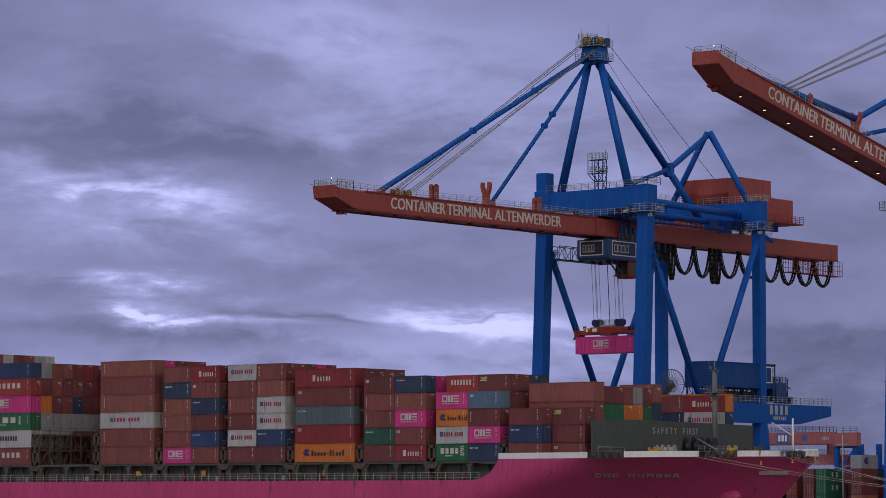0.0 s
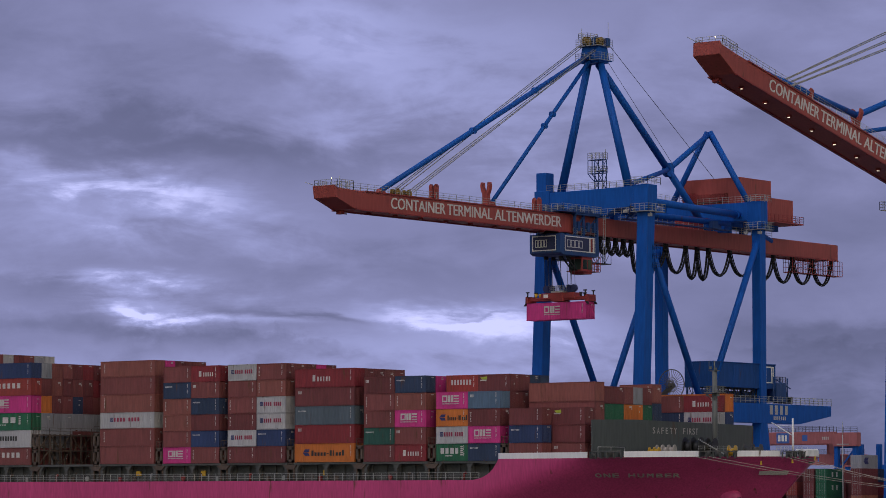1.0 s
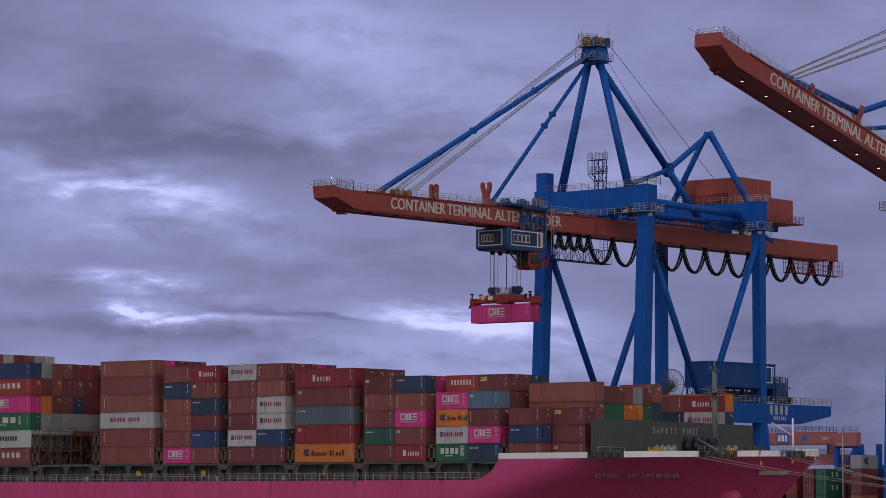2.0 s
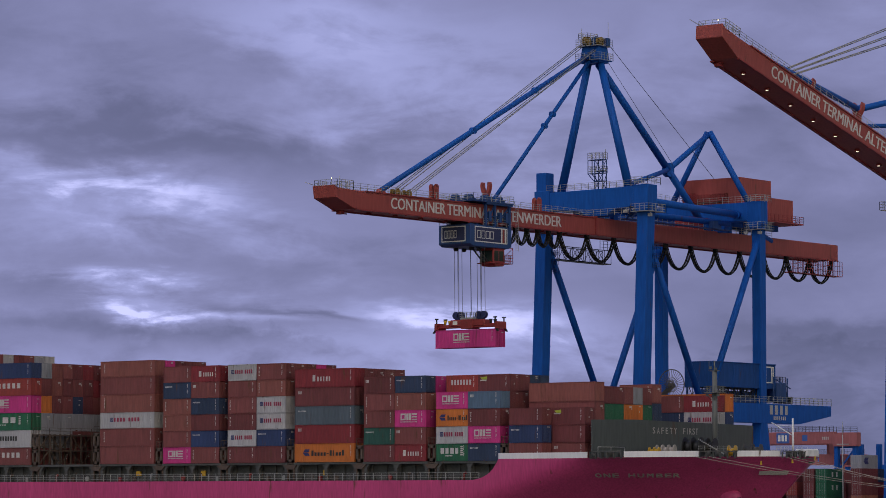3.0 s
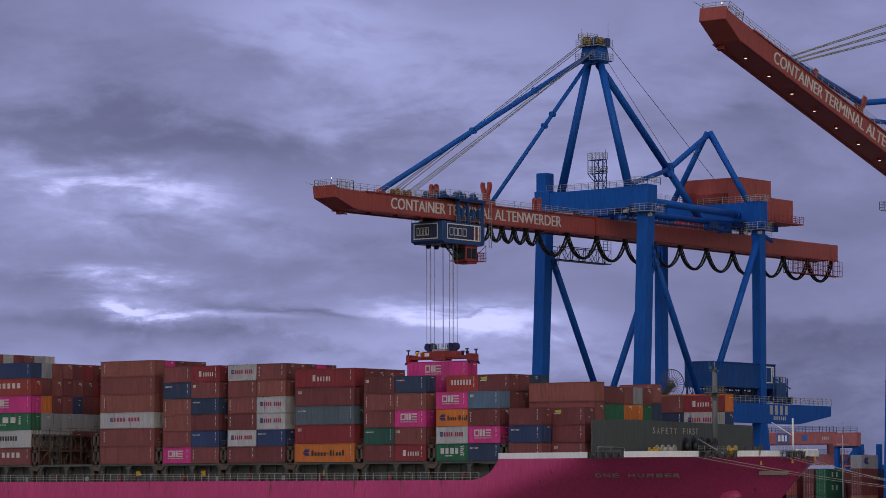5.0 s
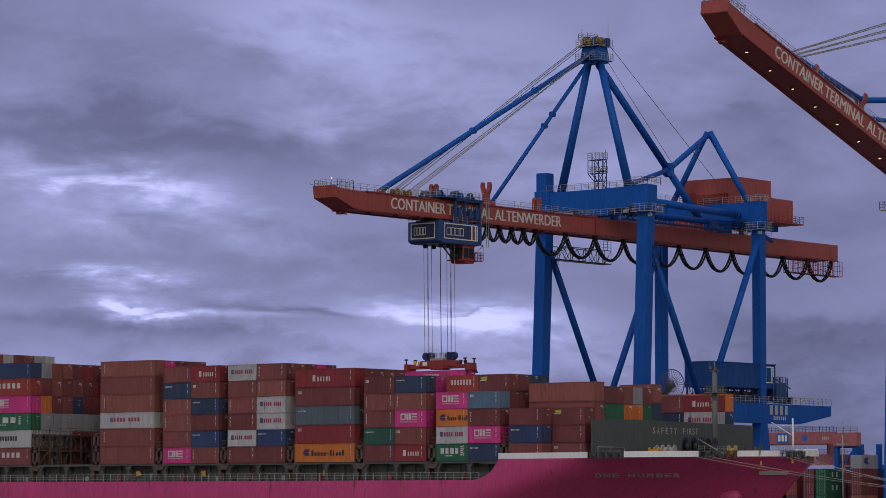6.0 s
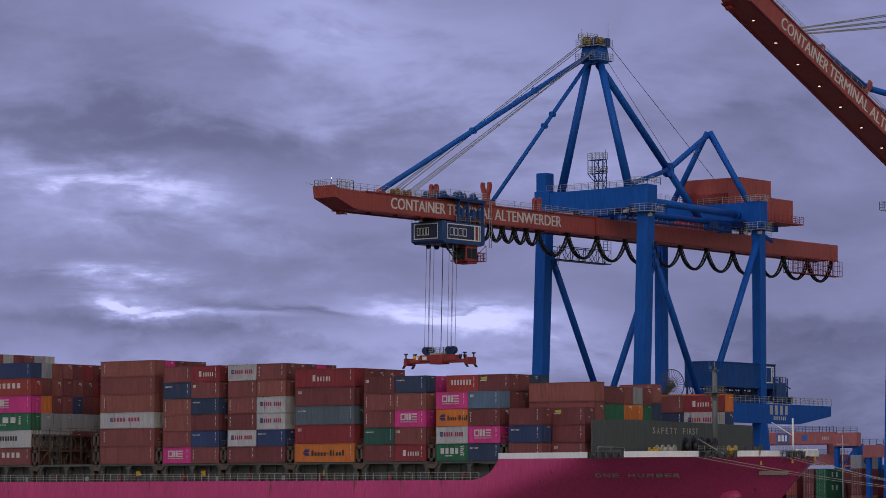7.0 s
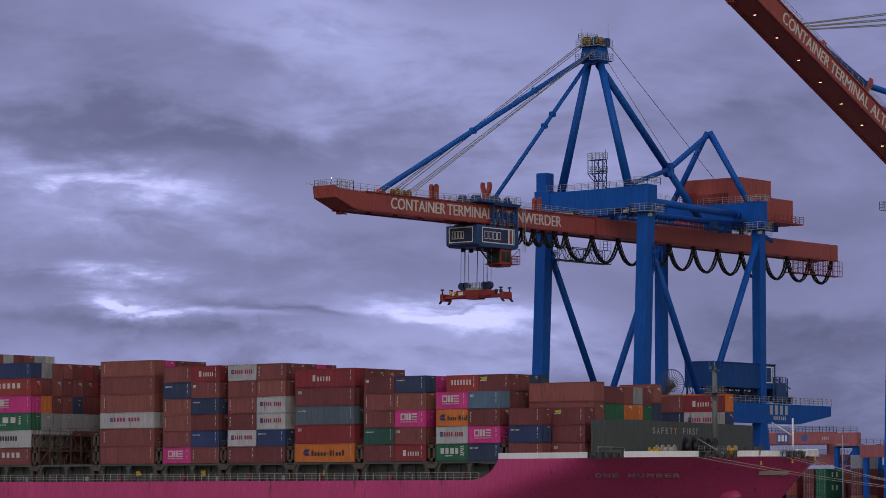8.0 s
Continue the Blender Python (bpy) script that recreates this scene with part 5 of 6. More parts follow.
# fairleads in the gaps of the bulwark
for x0, x1 in ((58.8, 63.8), (73.2, 76.8), (81.1, 82.8)):
    bm = BM()
    for z in (15.15, 16.1):
        beam(bm, hull_point(x0, z, -1, -0.1)[0], hull_point((x0 + x1) / 2, z, -1, -0.1)[0], 0.35, 0.12)
        beam(bm, hull_point((x0 + x1) / 2, z, -1, -0.1)[0], hull_point(x1, z, -1, -0.1)[0], 0.35, 0.12)
    for i in range(6):
        a = x0 + (x1 - x0) * i / 5
        p, _ = hull_point(a, 16.1, -1, -0.1)
        beam(bm, p, p - Vector((0, 0, 0.95)), 0.12, 0.3)
    lead = ship_part("fairlead", bm, GREY, "grey roller fairlead")
    for i in range(4):
        p, n = hull_point(x0 + (x1 - x0) * (i + 0.5) / 4, 15.5, -1, -0.25)
        bm = BM()
        tube(bm, p + Vector((0, 0, -0.3)), p + Vector((0, 0, 0.5)), 0.32, 12)
        tube(bm, p + Vector((0, 0, 0.5)), p + Vector((0, 0, 0.62)), 0.42, 12)
        part("roller", bm, GREY, lead)
bm = BM()
for x0, x1 in ((73.0, 77.0), (80.6, 82.6)):
    for z in (16.35, 16.65):
        tube(bm, hull_point(x0, 16, -1, -0.4)[0] + Vector((0, 0, z - 16)), hull_point(x1, 16, -1, -0.4)[0] + Vector((0, 0, z - 16)), 0.03, 4)
    for i in range(7):
        p = hull_point(x0 + (x1 - x0) * i / 6, 16, -1, -0.4)[0]
        tube(bm, p, p + Vector((0, 0, 0.65)), 0.03, 4)
rail(bm, (80.2, 18.5, 15.6), (82.4, 22.0, 15.6), 1.3, 0.8, 0.035)
ship_part("bow_rail", bm, GALV)
# raised white stem head with a round pipe
bm = BM()
prism(bm, [(80.9, 15.4), (82.7, 15.4), (82.9, 16.6), (80.5, 16.6)], "y", 21.4, 24.6)
soften(ship_part("stem_head", bm, WHITE), 0.2)
bm = BM()
wheel(bm, (81.6, 21.3, 16.05), (0, 1, 0), 0.36, 0.3, 18)
ship_part("panama_chock", bm, BLACK)
# anchor with its bolster, draught patch
p, n = hull_point(72.0, 9.6, -1, 0.0)
bm = BM()
bmesh.ops.create_uvsphere(bm, u_segments=20, v_segments=12, radius=1.0, matrix=Matrix.Translation(p) @ Matrix.Diagonal((1.9, 1.2, 1.1, 1)))
for f in bm.faces:
    f.smooth = True
ship_part("anchor_bolster", bm, HULL)
bm = BM()
beam(bm, p + n * 0.9 + Vector((-2.6, 0, 1.2)), p + n * 1.2 + Vector((0.4, 0, -0.9)), 0.5, 0.4)
beam(bm, p + n * 1.2 + Vector((-1.6, 0, -0.9)), p + n * 1.3 + Vector((1.6, 0, -0.5)), 0.6, 0.6)
for s in (-1, 1):
    beam(bm, p + n * 1.2 + Vector((1.5 * s, 0, -0.8)), p + n * 1.5 + Vector((2.0 * s - 0.6, 0, 0.9)), 0.3, 0.5)
ship_part("anchor", bm, BLACK, "dark stowed bow anchor")
bm = BM()
prev = None
for i in range(7):
    a = 77.3 + 0.45 * i
    lean = 0.79 * (half_beam(a, 13.5) - half_beam(a, 12.9))
    q = [bm.verts.new(hull_point(x, z, -1, 0.2)[0]) for x, z in ((a - lean * 0.6, 12.9), (a, 13.5))]
    if prev:
        bm.faces.new([prev[0], q[0], q[1], prev[1]])
    prev = q
ship_part("draught_patch", bm, LETTER_DULL)
# mast with its lamp platform
bm = BM()
tube(bm, (65.5, 23, 14.7), (65.5, 23, 28.6), 0.45, 16, 0.38)
tube(bm, (65.5, 23, 28.6), (65.5, 23, 30.0), 0.12, 6)
ship_part("foremast", bm, MAST_GREY, "tall grey foremast")
bm = BM()
box(bm, 64.3, 66.8, 21.9, 24.1, 25.2, 25.32)
ring(bm, [(64.3, 21.9, 25.32), (66.8, 21.9, 25.32), (66.8, 24.1, 25.32), (64.3, 24.1, 25.32)], 0.9, 0.7, 0.045)
for x, z in ((64.5, 24.7), (66.5, 24.7), (65.1, 28.8), (66.0, 28.6)):
    box(bm, x - 0.18, x + 0.18, 22.3, 22.6, z, z + 0.4)
box(bm, 64.9, 66.3, 22.6, 23.2, 28.5, 28.62)
tube(bm, (64.9, 22.4, 28.5), (64.9, 22.4, 30.0), 0.045, 4)
for k in range(24):
    tube(bm, (65.95, 22.75, 15.4 + 0.4 * k), (65.95, 23.25, 15.4 + 0.4 * k), 0.03, 4)
for x in (64.4, 66.6):
    tube(bm, (x, 22.2, 25.2), (65.5, 22.7, 24.0), 0.07, 5)
ship_part("mast_platform", bm, MAST_GREY)
bm = BM()
tube(bm, (79.3, 23, 14.9), (79.3, 23, 21.2), 0.19, 8, 0.14)
tube(bm, (79.3, 23, 18.6), (75.6, 23, 20.6), 0.09, 6)
tube(bm, (79.3, 23, 20.0), (76.5, 23, 20.2), 0.04, 5)
ship_part("jack_staff", bm, WHITE, "white jack staff with a boom")
# winches
def winch(x, y, r, w, mat, drums):
    bm = BM()
    box(bm, x - w, x + drums * w * 1.25, y - r * 0.7, y + r * 0.7, 14.7, 15.6)
    box(bm, x - w * 0.9, x - w * 0.6, y - r * 0.5, y + r * 0.5, 15.5, 14.9 + r)
    wb = ship_part("mooring_winch", bm, GREY, "mooring winch with flanged drums")
    for k in range(drums):
        c = Vector((x + k * w * 1.25, y, 14.7 + r + 0.7))
        bm = BM()
        for s in (-0.5, 0.5):
            wheel(bm, c + Vector((w * s, 0.25 * w * s, 0)), (1, 0.25, 0), r, 0.1, 22)
        wheel(bm, c, (1, 0.25, 0), r * 0.6, w, 16)
        part("winch_drum", bm, mat, wb)
    return wb


winch(63.0, 12.0, 0.95, 0.85, LINE, 3)
winch(63.2, 9.6, 0.75, 0.7, YELLOW, 2)
winch(64.2, 18.0, 1.55, 1.2, BLACK, 2)
winch(64.5, 21.5, 1.5, 1.1, BLACK, 2)
winch(66.0, 27.0, 1.0, 1.0, YELLOW, 1)
winch(67.0, 30.0, 1.1, 1.2, GREY, 2)
bm = BM()
for k in range(26):
    a = k / 25
    c = Vector((66.5 + 2.2 * a, 17.2 + 3.5 * a, 18.1 - 2.2 * a ))
    wheel(bm, c, (1, 0.4, -0.5 if k % 2 else 0.8), 0.13, 0.09, 8)
ship_part("anchor_chain", bm, GALV, "heavy grey anchor chain")
# mooring lines to the quay
for start, end in (((72.8, 6.6, 15.4), (127, 50.5, 8.0)), ((74.5, 7.9, 15.4), (129, 50.5, 8.0)), ((81.4, 17.4, 15.4), (120, 50.5, 8.0)), ((82.0, 18.6, 15.4), (122, 50.5, 8.0)), ((83.3, 22.5, 14.9), (116, 50.5, 8.0))):
    bm = BM()
    a, b = Vector(start), Vector(end)
    pts = [a.lerp(b, i / 14) - Vector((0, 0, 1.6 * 4 * (i / 14) * (1 - i / 14))) for i in range(15)]
    bent(bm, pts, 0.032)
    thing("mooring_line", bm, LINE, "pale mooring rope from the bow to the quay", "rope", "mooring lines")
for i, (x, y, z) in enumerate(((79.6, 14.2, 14.9), (83.8, 22.3, 15.6), (82.2, 18.6, 15.2))):
    bm = BM()
    prism(bm, [(-0.14, -0.3), (0.14, -0.3), (0.05, 0.3), (-0.05, 0.3)], "y", -0.1, 0.1)
    for v in bm.verts:
        v.co += Vector((x, y - 0.4, z - 0.4))
    ship_part("rat_guard", bm, YELLOW, "small yellow rat guard")

# small deck things along the side
for k, x in enumerate((-33.5, -19.2, 6.6)):
    bm = BM()
    box(bm, x, x + 0.9, 1.1, 1.5, DECK + 0.9, DECK + 1.7)
    soften(ship_part("deck_locker", bm, YELLOW), 0.04)
for k in range(34):
    x = -84 + 3.6 * k
    bm = BM()
    if k % 3 == 0:
        tube(bm, (x, 0.9, DECK), (x, 0.9, DECK + 1.0), 0.16, 8)
        tube(bm, (x, 0.9, DECK + 1.0), (x + 0.35, 0.9, DECK + 1.15), 0.2, 8)
    elif k % 3 == 1:
        box(bm, x, x + 0.5, 0.8, 1.2, DECK, DECK + 0.75)
    else:
        wheel(bm, (x, 0.9, DECK + 0.5), (0, 1, 0), 0.4, 0.3, 12)
    ship_part("deck_fitting", bm, (GREY, RED_DARK, BROWN_STEEL, GALV)[k % 4])

# ---- container yard behind the quay ----
def yard_box(x, y, z, colour, length=F40, mark=""):
    fm, sm, em = meshes(length, ST, colour, True)
    ob = new("container", fm)
    tagged(ob, f"{WORDS.get(colour, colour)} steel container stacked in the quayside yard", "container", "yard containers")
    back = Matrix.Translation((length, WID, 0)) @ Matrix.Rotation(radians(180), 4, "Z")
    for m in (Matrix.Identity(4), back):
        s = new("side_panel", sm)
        s.parent = ob
        s.matrix_local = m
    end_of(ob, em, length, True)
    if mark:
        bm = BM()
        if mark == "pennant":
            for k in range(2):
                a = 0.8 + k * 0.7
                prism(bm, [(a + 0.6, 2.1), (a + 1.2, 2.1), (a + 0.85, 1.5), (a, 1.45)], "y", -0.012, -0.002)
                prism(bm, [(a, 1.4), (a + 0.85, 1.4), (a + 1.2, 0.8), (a + 0.6, 0.8)], "y", -0.012, -0.002)
        else:
            glyphs(bm, 2.0, 1.0, 3.2, 0.95, 2, 0.65)
        marks("emblem", bm, INK["navy" if mark == "pennant" else "white"], ob).matrix_local = back
    bm = BM()
    for yy in (0.35, 0.95, 1.45, 2.05):
        tube(bm, (0.03, yy, 0.16), (0.03, yy, ST - 0.14), 0.025, 4)
        box(bm, 0.0, 0.06, yy - 0.08, yy + 0.2, 0.95, 1.02)
    rods = part("lock_rod", bm, GALV, ob)
    rods.location = (length, 0, 0)
    tagged(rods, kind="stuff")
    ob.matrix_world = Matrix.Translation((x, y + length, z)) @ Matrix.Rotation(radians(-90), 4, "Z")
    return ob


yr = random.Random(21)
YARD_Y = 158.0
# x, y, length, colours from the ground up
for x, y, length, cols in ((-17.5, 160, F40, ("brown", "maroon", "red")), (-12.0, 160, F20, ("maroon", "brown")), (-8.5, 160, F20, ("maroon", "vermilion", "maroon")), (-3.3, 158, F20, ("brown", "maroon", "maroon")),
                           (-0.45, 158, F20, ("green", "green:bars", "green:bars")), (4.7, 166, F20, ("maroon", "red", "navy")), (7.5, 158, F20, ("tan", "maroon", "maroon", "silver:pennant")),
                           (13.2, 163, F20, ("brown", "maroon", "brown")), (16.0, 163, F20, ("navy", "blue", "maroon", "blue")), (21.0, 158, F40, ("maroon", "brown", "red"))):
    for k, c in enumerate(cols):
        c, _, mark = c.partition(":")
        yard_box(x, y, QZ + k * (ST + 0.02), c, length, mark)
bm = BM()
for r in range(18):
    for j in range(1, 5):
        box(bm, -31 + 2.75 * r, -31 + 2.75 * r + WID, YARD_Y + 4 + j * 12.9, YARD_Y + 4 + j * 12.9 + F40, QZ, QZ + yr.choice((2.6, 5.2, 5.2, 7.8)))
thing("container_rows", bm, MATS["box_maroon"], "red-brown containers in long yard rows", "containers", kind="stuff")


def yard_crane(x0, x1, y, z, label):
    e = base("stacking_crane", (x0 + x1) / 2, y, QZ, label, "crane", "stacking cranes")
    c = Vector((-(x0 + x1) / 2, -y, -QZ))
    def sub(name, bm, mat, lab=""):
        ob = part(name, bm, mat, e, lab)
        ob.location = c
        return ob
    for yy in (y, y + 9):
        bm = BM()
        box(bm, x0, x1, yy, yy + 1.4, z - 2.4, z)
        soften(sub("girder", bm, RED_FADED, "faded red box girder"), 0.05)
        bm = BM()
        rail(bm, (x0, yy, z), (x1, yy, z), 1.1, 1.6, 0.05)
        sub("girder_rail", bm, BLACK)
    bm = BM()
    box(bm, x1 + 0.01, x1 + 5.4, y - 0.2, y + 1.4, z - 2.9, z - 0.4)
    sub("end_carriage", bm, RED_FADED)
    for x in (x0 + 1.0, x1 + 0.4, x1 + 4.6):
        for yy in (y, y + 9):
            bm = BM()
            beam(bm, (x, yy + 0.7, QZ), (x, yy + 0.7, z - 2.4), 0.9, 0.9)
            sub("leg", bm, BLUE)
    bm = BM()
    beam(bm, (x1 + 0.4, y + 0.7, z - 8), (x1 + 4.6, y + 0.7, z - 3.2), 0.3, 0.3)
    beam(bm, (x1 + 0.4, y + 0.7, z - 3.0), (x1 + 4.6, y + 0.7, z - 3.0), 0.4, 0.5)
    sub("brace", bm, BLUE)
    bm = BM()
    box(bm, x1 - 13.2, x1 - 10.2, y - 0.05, y - 0.01, z - 2.2, z - 0.2)
    sub("signboard", bm, INK["sky"], "blue signboard")
    bm = BM()
    glyphs(bm, x1 - 12.8, z - 1.8, 2.4, 1.2, 3, 0.3, 2, y - 0.08)
    sub("sign_mark", bm, LETTER)
    bm = BM()
    box(bm, x1 - 7.2, x1 - 6.0, y - 0.05, y - 0.01, z - 1.8, z - 0.6)
    sub("signboard", bm, INK["sky"], "small blue signboard")
    bm = BM()
    glyphs(bm, x1 - 2.6, z - 1.6, 1.7, 0.6, 4, 0.3, 2, y - 0.03)
    sub("sign_mark", bm, LETTER_DULL)
    # hoist trolley that rides between the girders
    bm = BM()
    prism(bm, [(x1 - 4.6, z - 6.4), (x1 - 4.6, z - 4.4), (x1 + 2.6, z - 4.6), (x1 + 1.6, z - 6.6)], "y", y + 2.0, y + 6.0)
    box(bm, x1 - 3.4, x1 - 2.8, y + 3.0, y + 5.0, z - 4.4, z - 2.4)
    sub("hoist_frame", bm, RED_FADED)
    return e


yard_crane(-31, -0.6, 165, 22.5, "faded red and blue rail-mounted stacking crane in the yard")
yard_crane(-95, -57.0, 262, 19.6, "faded red and blue stacking crane far down the yard")
roller = yard_crane(12.0, 40.0, 165, 19.6, "faded red and blue low stacking crane behind the stacks")
bm = BM()
tube(bm, (10.6, 150, QZ), (10.6, 150, 21.5), 0.14, 8, 0.09)
box(bm, 9.4, 11.8, 149.8, 150.2, 19.6, 19.8)
tube(bm, (10.6, 150, 21.5), (10.6, 150, 24), 0.05, 5)
thing("street_lamp", bm, GALV, "tall grey lighting pole with a cross arm", "lamp post")
bm = BM()
box(bm, 12.0, 30.0, 175, 185, QZ, 21.0)
thing("yard_shed", bm, MATS["box_blue"], "dark blue box-shaped yard building", "building")

# ---- trolley, spreader and load of the first crane ----
TW, TL = 6.4, 10.86
trolley = base("hoist_trolley", CX, 14.0, 49.7, "dark blue crane trolley with signboards and a red cab", "crane trolley")


def tp(name, bm, mat, label="", parent=None):
    return part(name, bm, mat, parent or trolley, label)


bm = BM()
prism(bm, [(0, 0.0), (0, 3.1), (TL, 3.1), (TL, 0.0), (TL - 0.8, -0.35), (0.8, -0.35)], "x", -TW / 2, TW / 2)
tbody = soften(tp("machine_box", bm, BLUE_DARK), 0.07)
for kind, x, y, w in (("y", -TW / 2 + 0.75, -0.03, 4.6), ("x", TW / 2 + 0.03, 1.2, 8.3)):
    bm = BM()
    box(bm, 0, w, -0.03, 0.0, 0.45, 2.75)
    sb = tp("signboard", bm, NAVY, "navy signboard in a white frame")
    sb.matrix_local = Matrix.Translation((x, y, 0)) if kind == "y" else Matrix.Translation((x, y, 0)) @ Matrix.Rotation(radians(90), 4, "Z")
    bm = BM()
    frame_shape(bm, -0.12, 0.35, w + 0.24, 2.5, 0.16, -0.045)
    part("sign_frame", bm, LETTER, sb, "white frame")
    bm = BM()
    for k in range(4):
        a = 0.5 + k * w * 0.135
        frame_shape(bm, a, 0.95, w * 0.115, 1.25, 0.1, -0.045)
    part("sign_mark", bm, LETTER, sb, "white outlined company mark")
    if kind == "x":
        bm = BM()
        box(bm, w - 1.55, w - 1.2, -0.045, -0.033, 0.5, 2.7)
        box(bm, w - 0.55, w - 0.2, -0.045, -0.033, 0.5, 2.7)
        part("sign_stripe", bm, LETTER, sb)
        bm = BM()
        box(bm, w - 1.1, w - 0.65, -0.045, -0.033, 0.5, 2.7)
        part("sign_stripe", bm, RED_DARK, sb, "red stripe")
bm = BM()
for s in (-1, 1):
    for y in (4.2, 6.6, TL - 0.4):
        beam(bm, (s * (BW + 0.75), y, 3.1), (s * (BW + 0.75), y, 6.6), 0.4, 0.4)
    beam(bm, (s * (BW + 0.75), 4.2, 3.2), (s * (BW + 0.75), 6.6, 6.4), 0.2, 0.2)
    beam(bm, (s * (BW + 0.75), 6.6, 3.2), (s * (BW + 0.75), TL - 0.4, 6.4), 0.16, 0.16)
    box(bm, s * (BW + 0.75) - 0.5, s * (BW + 0.75) + 0.5, 4.0, TL, 6.5, 6.8)
    for y in (4.8, 7.6, 9.3):
        box(bm, s * (BW + 0.75) - 0.25, s * (BW + 0.75) + 0.25, y, y + 0.7, 3.8, 5.4)
    box(bm, s * (BW + 0.75) - 0.1, s * (BW + 0.75) + 0.1, 4.0, TL, 4.6, 4.75)
box(bm, -BW - 1.4, BW + 1.4, 0.2, TL, 6.8, 6.95)
for y in (1.0, 2.6):
    box(bm, -2.4, 2.4, y, y + 0.9, 3.1, 3.35)
tp("hanger_frame", bm, BLUE_DARK)
for x, y, w, d, h in ((-2.2, 1.2, 1.6, 1.6, 1.0), (0.4, 1.0, 1.8, 2.0, 0.9), (-2.0, 4.2, 2.0, 1.8, 1.1), (1.0, 4.4, 1.8, 2.2, 1.0), (-1.0, 7.6, 2.4, 1.6, 1.0), (1.8, 8.0, 1.0, 1.8, 0.9)):
    bm = BM()
    box(bm, x, x + w, y, y + d, 6.95, 6.95 + h * 0.55)
    wheel(bm, (x + w / 2, y + d / 2, 6.95 + h * 0.75), (1, 0, 0), 0.48, w * 0.8, 14)
    soften(tp("hoist_motor", bm, BLUE_DARK), 0.1)
bm = BM()
e = BW + 1.4
ring(bm, [(-e, 0.2, 6.95), (e, 0.2, 6.95), (e, TL, 6.95), (-e, TL, 6.95)], 1.15, 1.2, 0.04)
for s in (-1, 1):
    rail(bm, (s * (TW / 2 - 0.1), 3.6, 3.15), (s * (TW / 2 - 0.1), TL, 3.15), 1.1, 1.2, 0.04)
rail(bm, (-TW / 2, 0.2, 3.15), (-TW / 2 + 2.2, 0.2, 3.15), 0.8, 0.8, 0.04)
for k in range(9):
    z = -0.3 + 0.8 * k
    tube(bm, (BW + 1.6, TL + 0.3, z), (BW + 1.6, TL + 0.9, z), 0.03, 4)
for y in (TL + 0.3, TL + 0.9):
    tube(bm, (BW + 1.6, y, -0.6), (BW + 1.6, y, 6.9), 0.05, 4)
tp("trolley_rail", bm, GALV)
for x in (-1.9, 1.2):
    for y in (2.8, 4.9):
        bm = BM()
        wheel(bm, (x, y, -0.55), (1, 0, 0), 0.36, 0.45, 14)
        tp("lower_sheave", bm, BLACK)
# cab
bm = BM()
prism(bm, [(6.3, -0.4), (6.1, -2.6), (6.8, -3.2), (9.0, -3.2), (9.2, -2.9), (9.2, -0.4)], "x", 0.3, 3.0)
box(bm, 0.2, 3.15, 5.6, 9.3, -2.85, -2.7)
box(bm, 0.2, 3.1, 6.0, 9.4, -0.5, -0.38)
cab = soften(tp("cab", bm, RED_DARK, "red driver's cab with dark glass"), 0.06)
GLASS = bpy.data.materials.new("cab_glass")
GLASS.use_nodes = True
gb = GLASS.node_tree.nodes["Principled BSDF"]
gb.inputs["Base Color"].default_value = (0.02, 0.035, 0.035, 1)
gb.inputs["Roughness"].default_value = 0.08
bm = BM()
box(bm, 3.0, 3.03, 6.5, 7.6, -2.4, -0.8)
part("cab_window", bm, GLASS, cab, "dark tinted glass")
bm = BM()
box(bm, 3.0, 3.03, 7.8, 8.9, -2.4, -0.8)
part("cab_window", bm, GLASS, cab, "dark tinted glass")
bm = BM()
prism(bm, [(6.22, -0.75), (6.05, -2.5), (6.02, -2.5), (6.19, -0.75)], "x", 0.45, 2.85)
part("cab_window", bm, GLASS, cab, "dark tinted glass")
bm = BM()
for k in range(9):
    a = k / 8
    box(bm, 1.2, 2.2, 2.9 + 3.0 * a, 3.15 + 3.0 * a, -0.45 - 2.2 * a, -0.38 - 2.2 * a)
for x in (1.2, 2.2):
    beam(bm, (x, 2.9, -0.4), (x, 6.0, -2.7), 0.08, 0.25)
tp("cab_stair", bm, BLACK)
bm = BM()
box(bm, 0.2, 3.1, 9.2, 11.3, -2.75, -2.65)
ring(bm, [(0.2, 9.2, -2.65), (3.1, 9.2, -2.65), (3.1, 11.3, -2.65), (0.2, 11.3, -2.65)], 1.3, 0.6, 0.055)
for x in (0.2, 3.1):
    tube(bm, (x, 11.3, -2.65), (x, 11.3, -0.2), 0.06, 5)
    tube(bm, (x, 9.2, -0.2), (x, 11.3, -0.2), 0.06, 5)
    tube(bm, (x, 9.2, -1.6), (x, 11.3, -0.2), 0.05, 5)
tp("cab_platform", bm, RED_DARK)

# spreader, origin at the sheave axle
spreader = base("spreader", CX, 18, 36, "red telescopic container spreader hung on wire ropes", "spreader")
SH = -2.35           # box tops below the axle


def sp(name, bm, mat, label=""):
    return part(name, bm, mat, spreader, label)


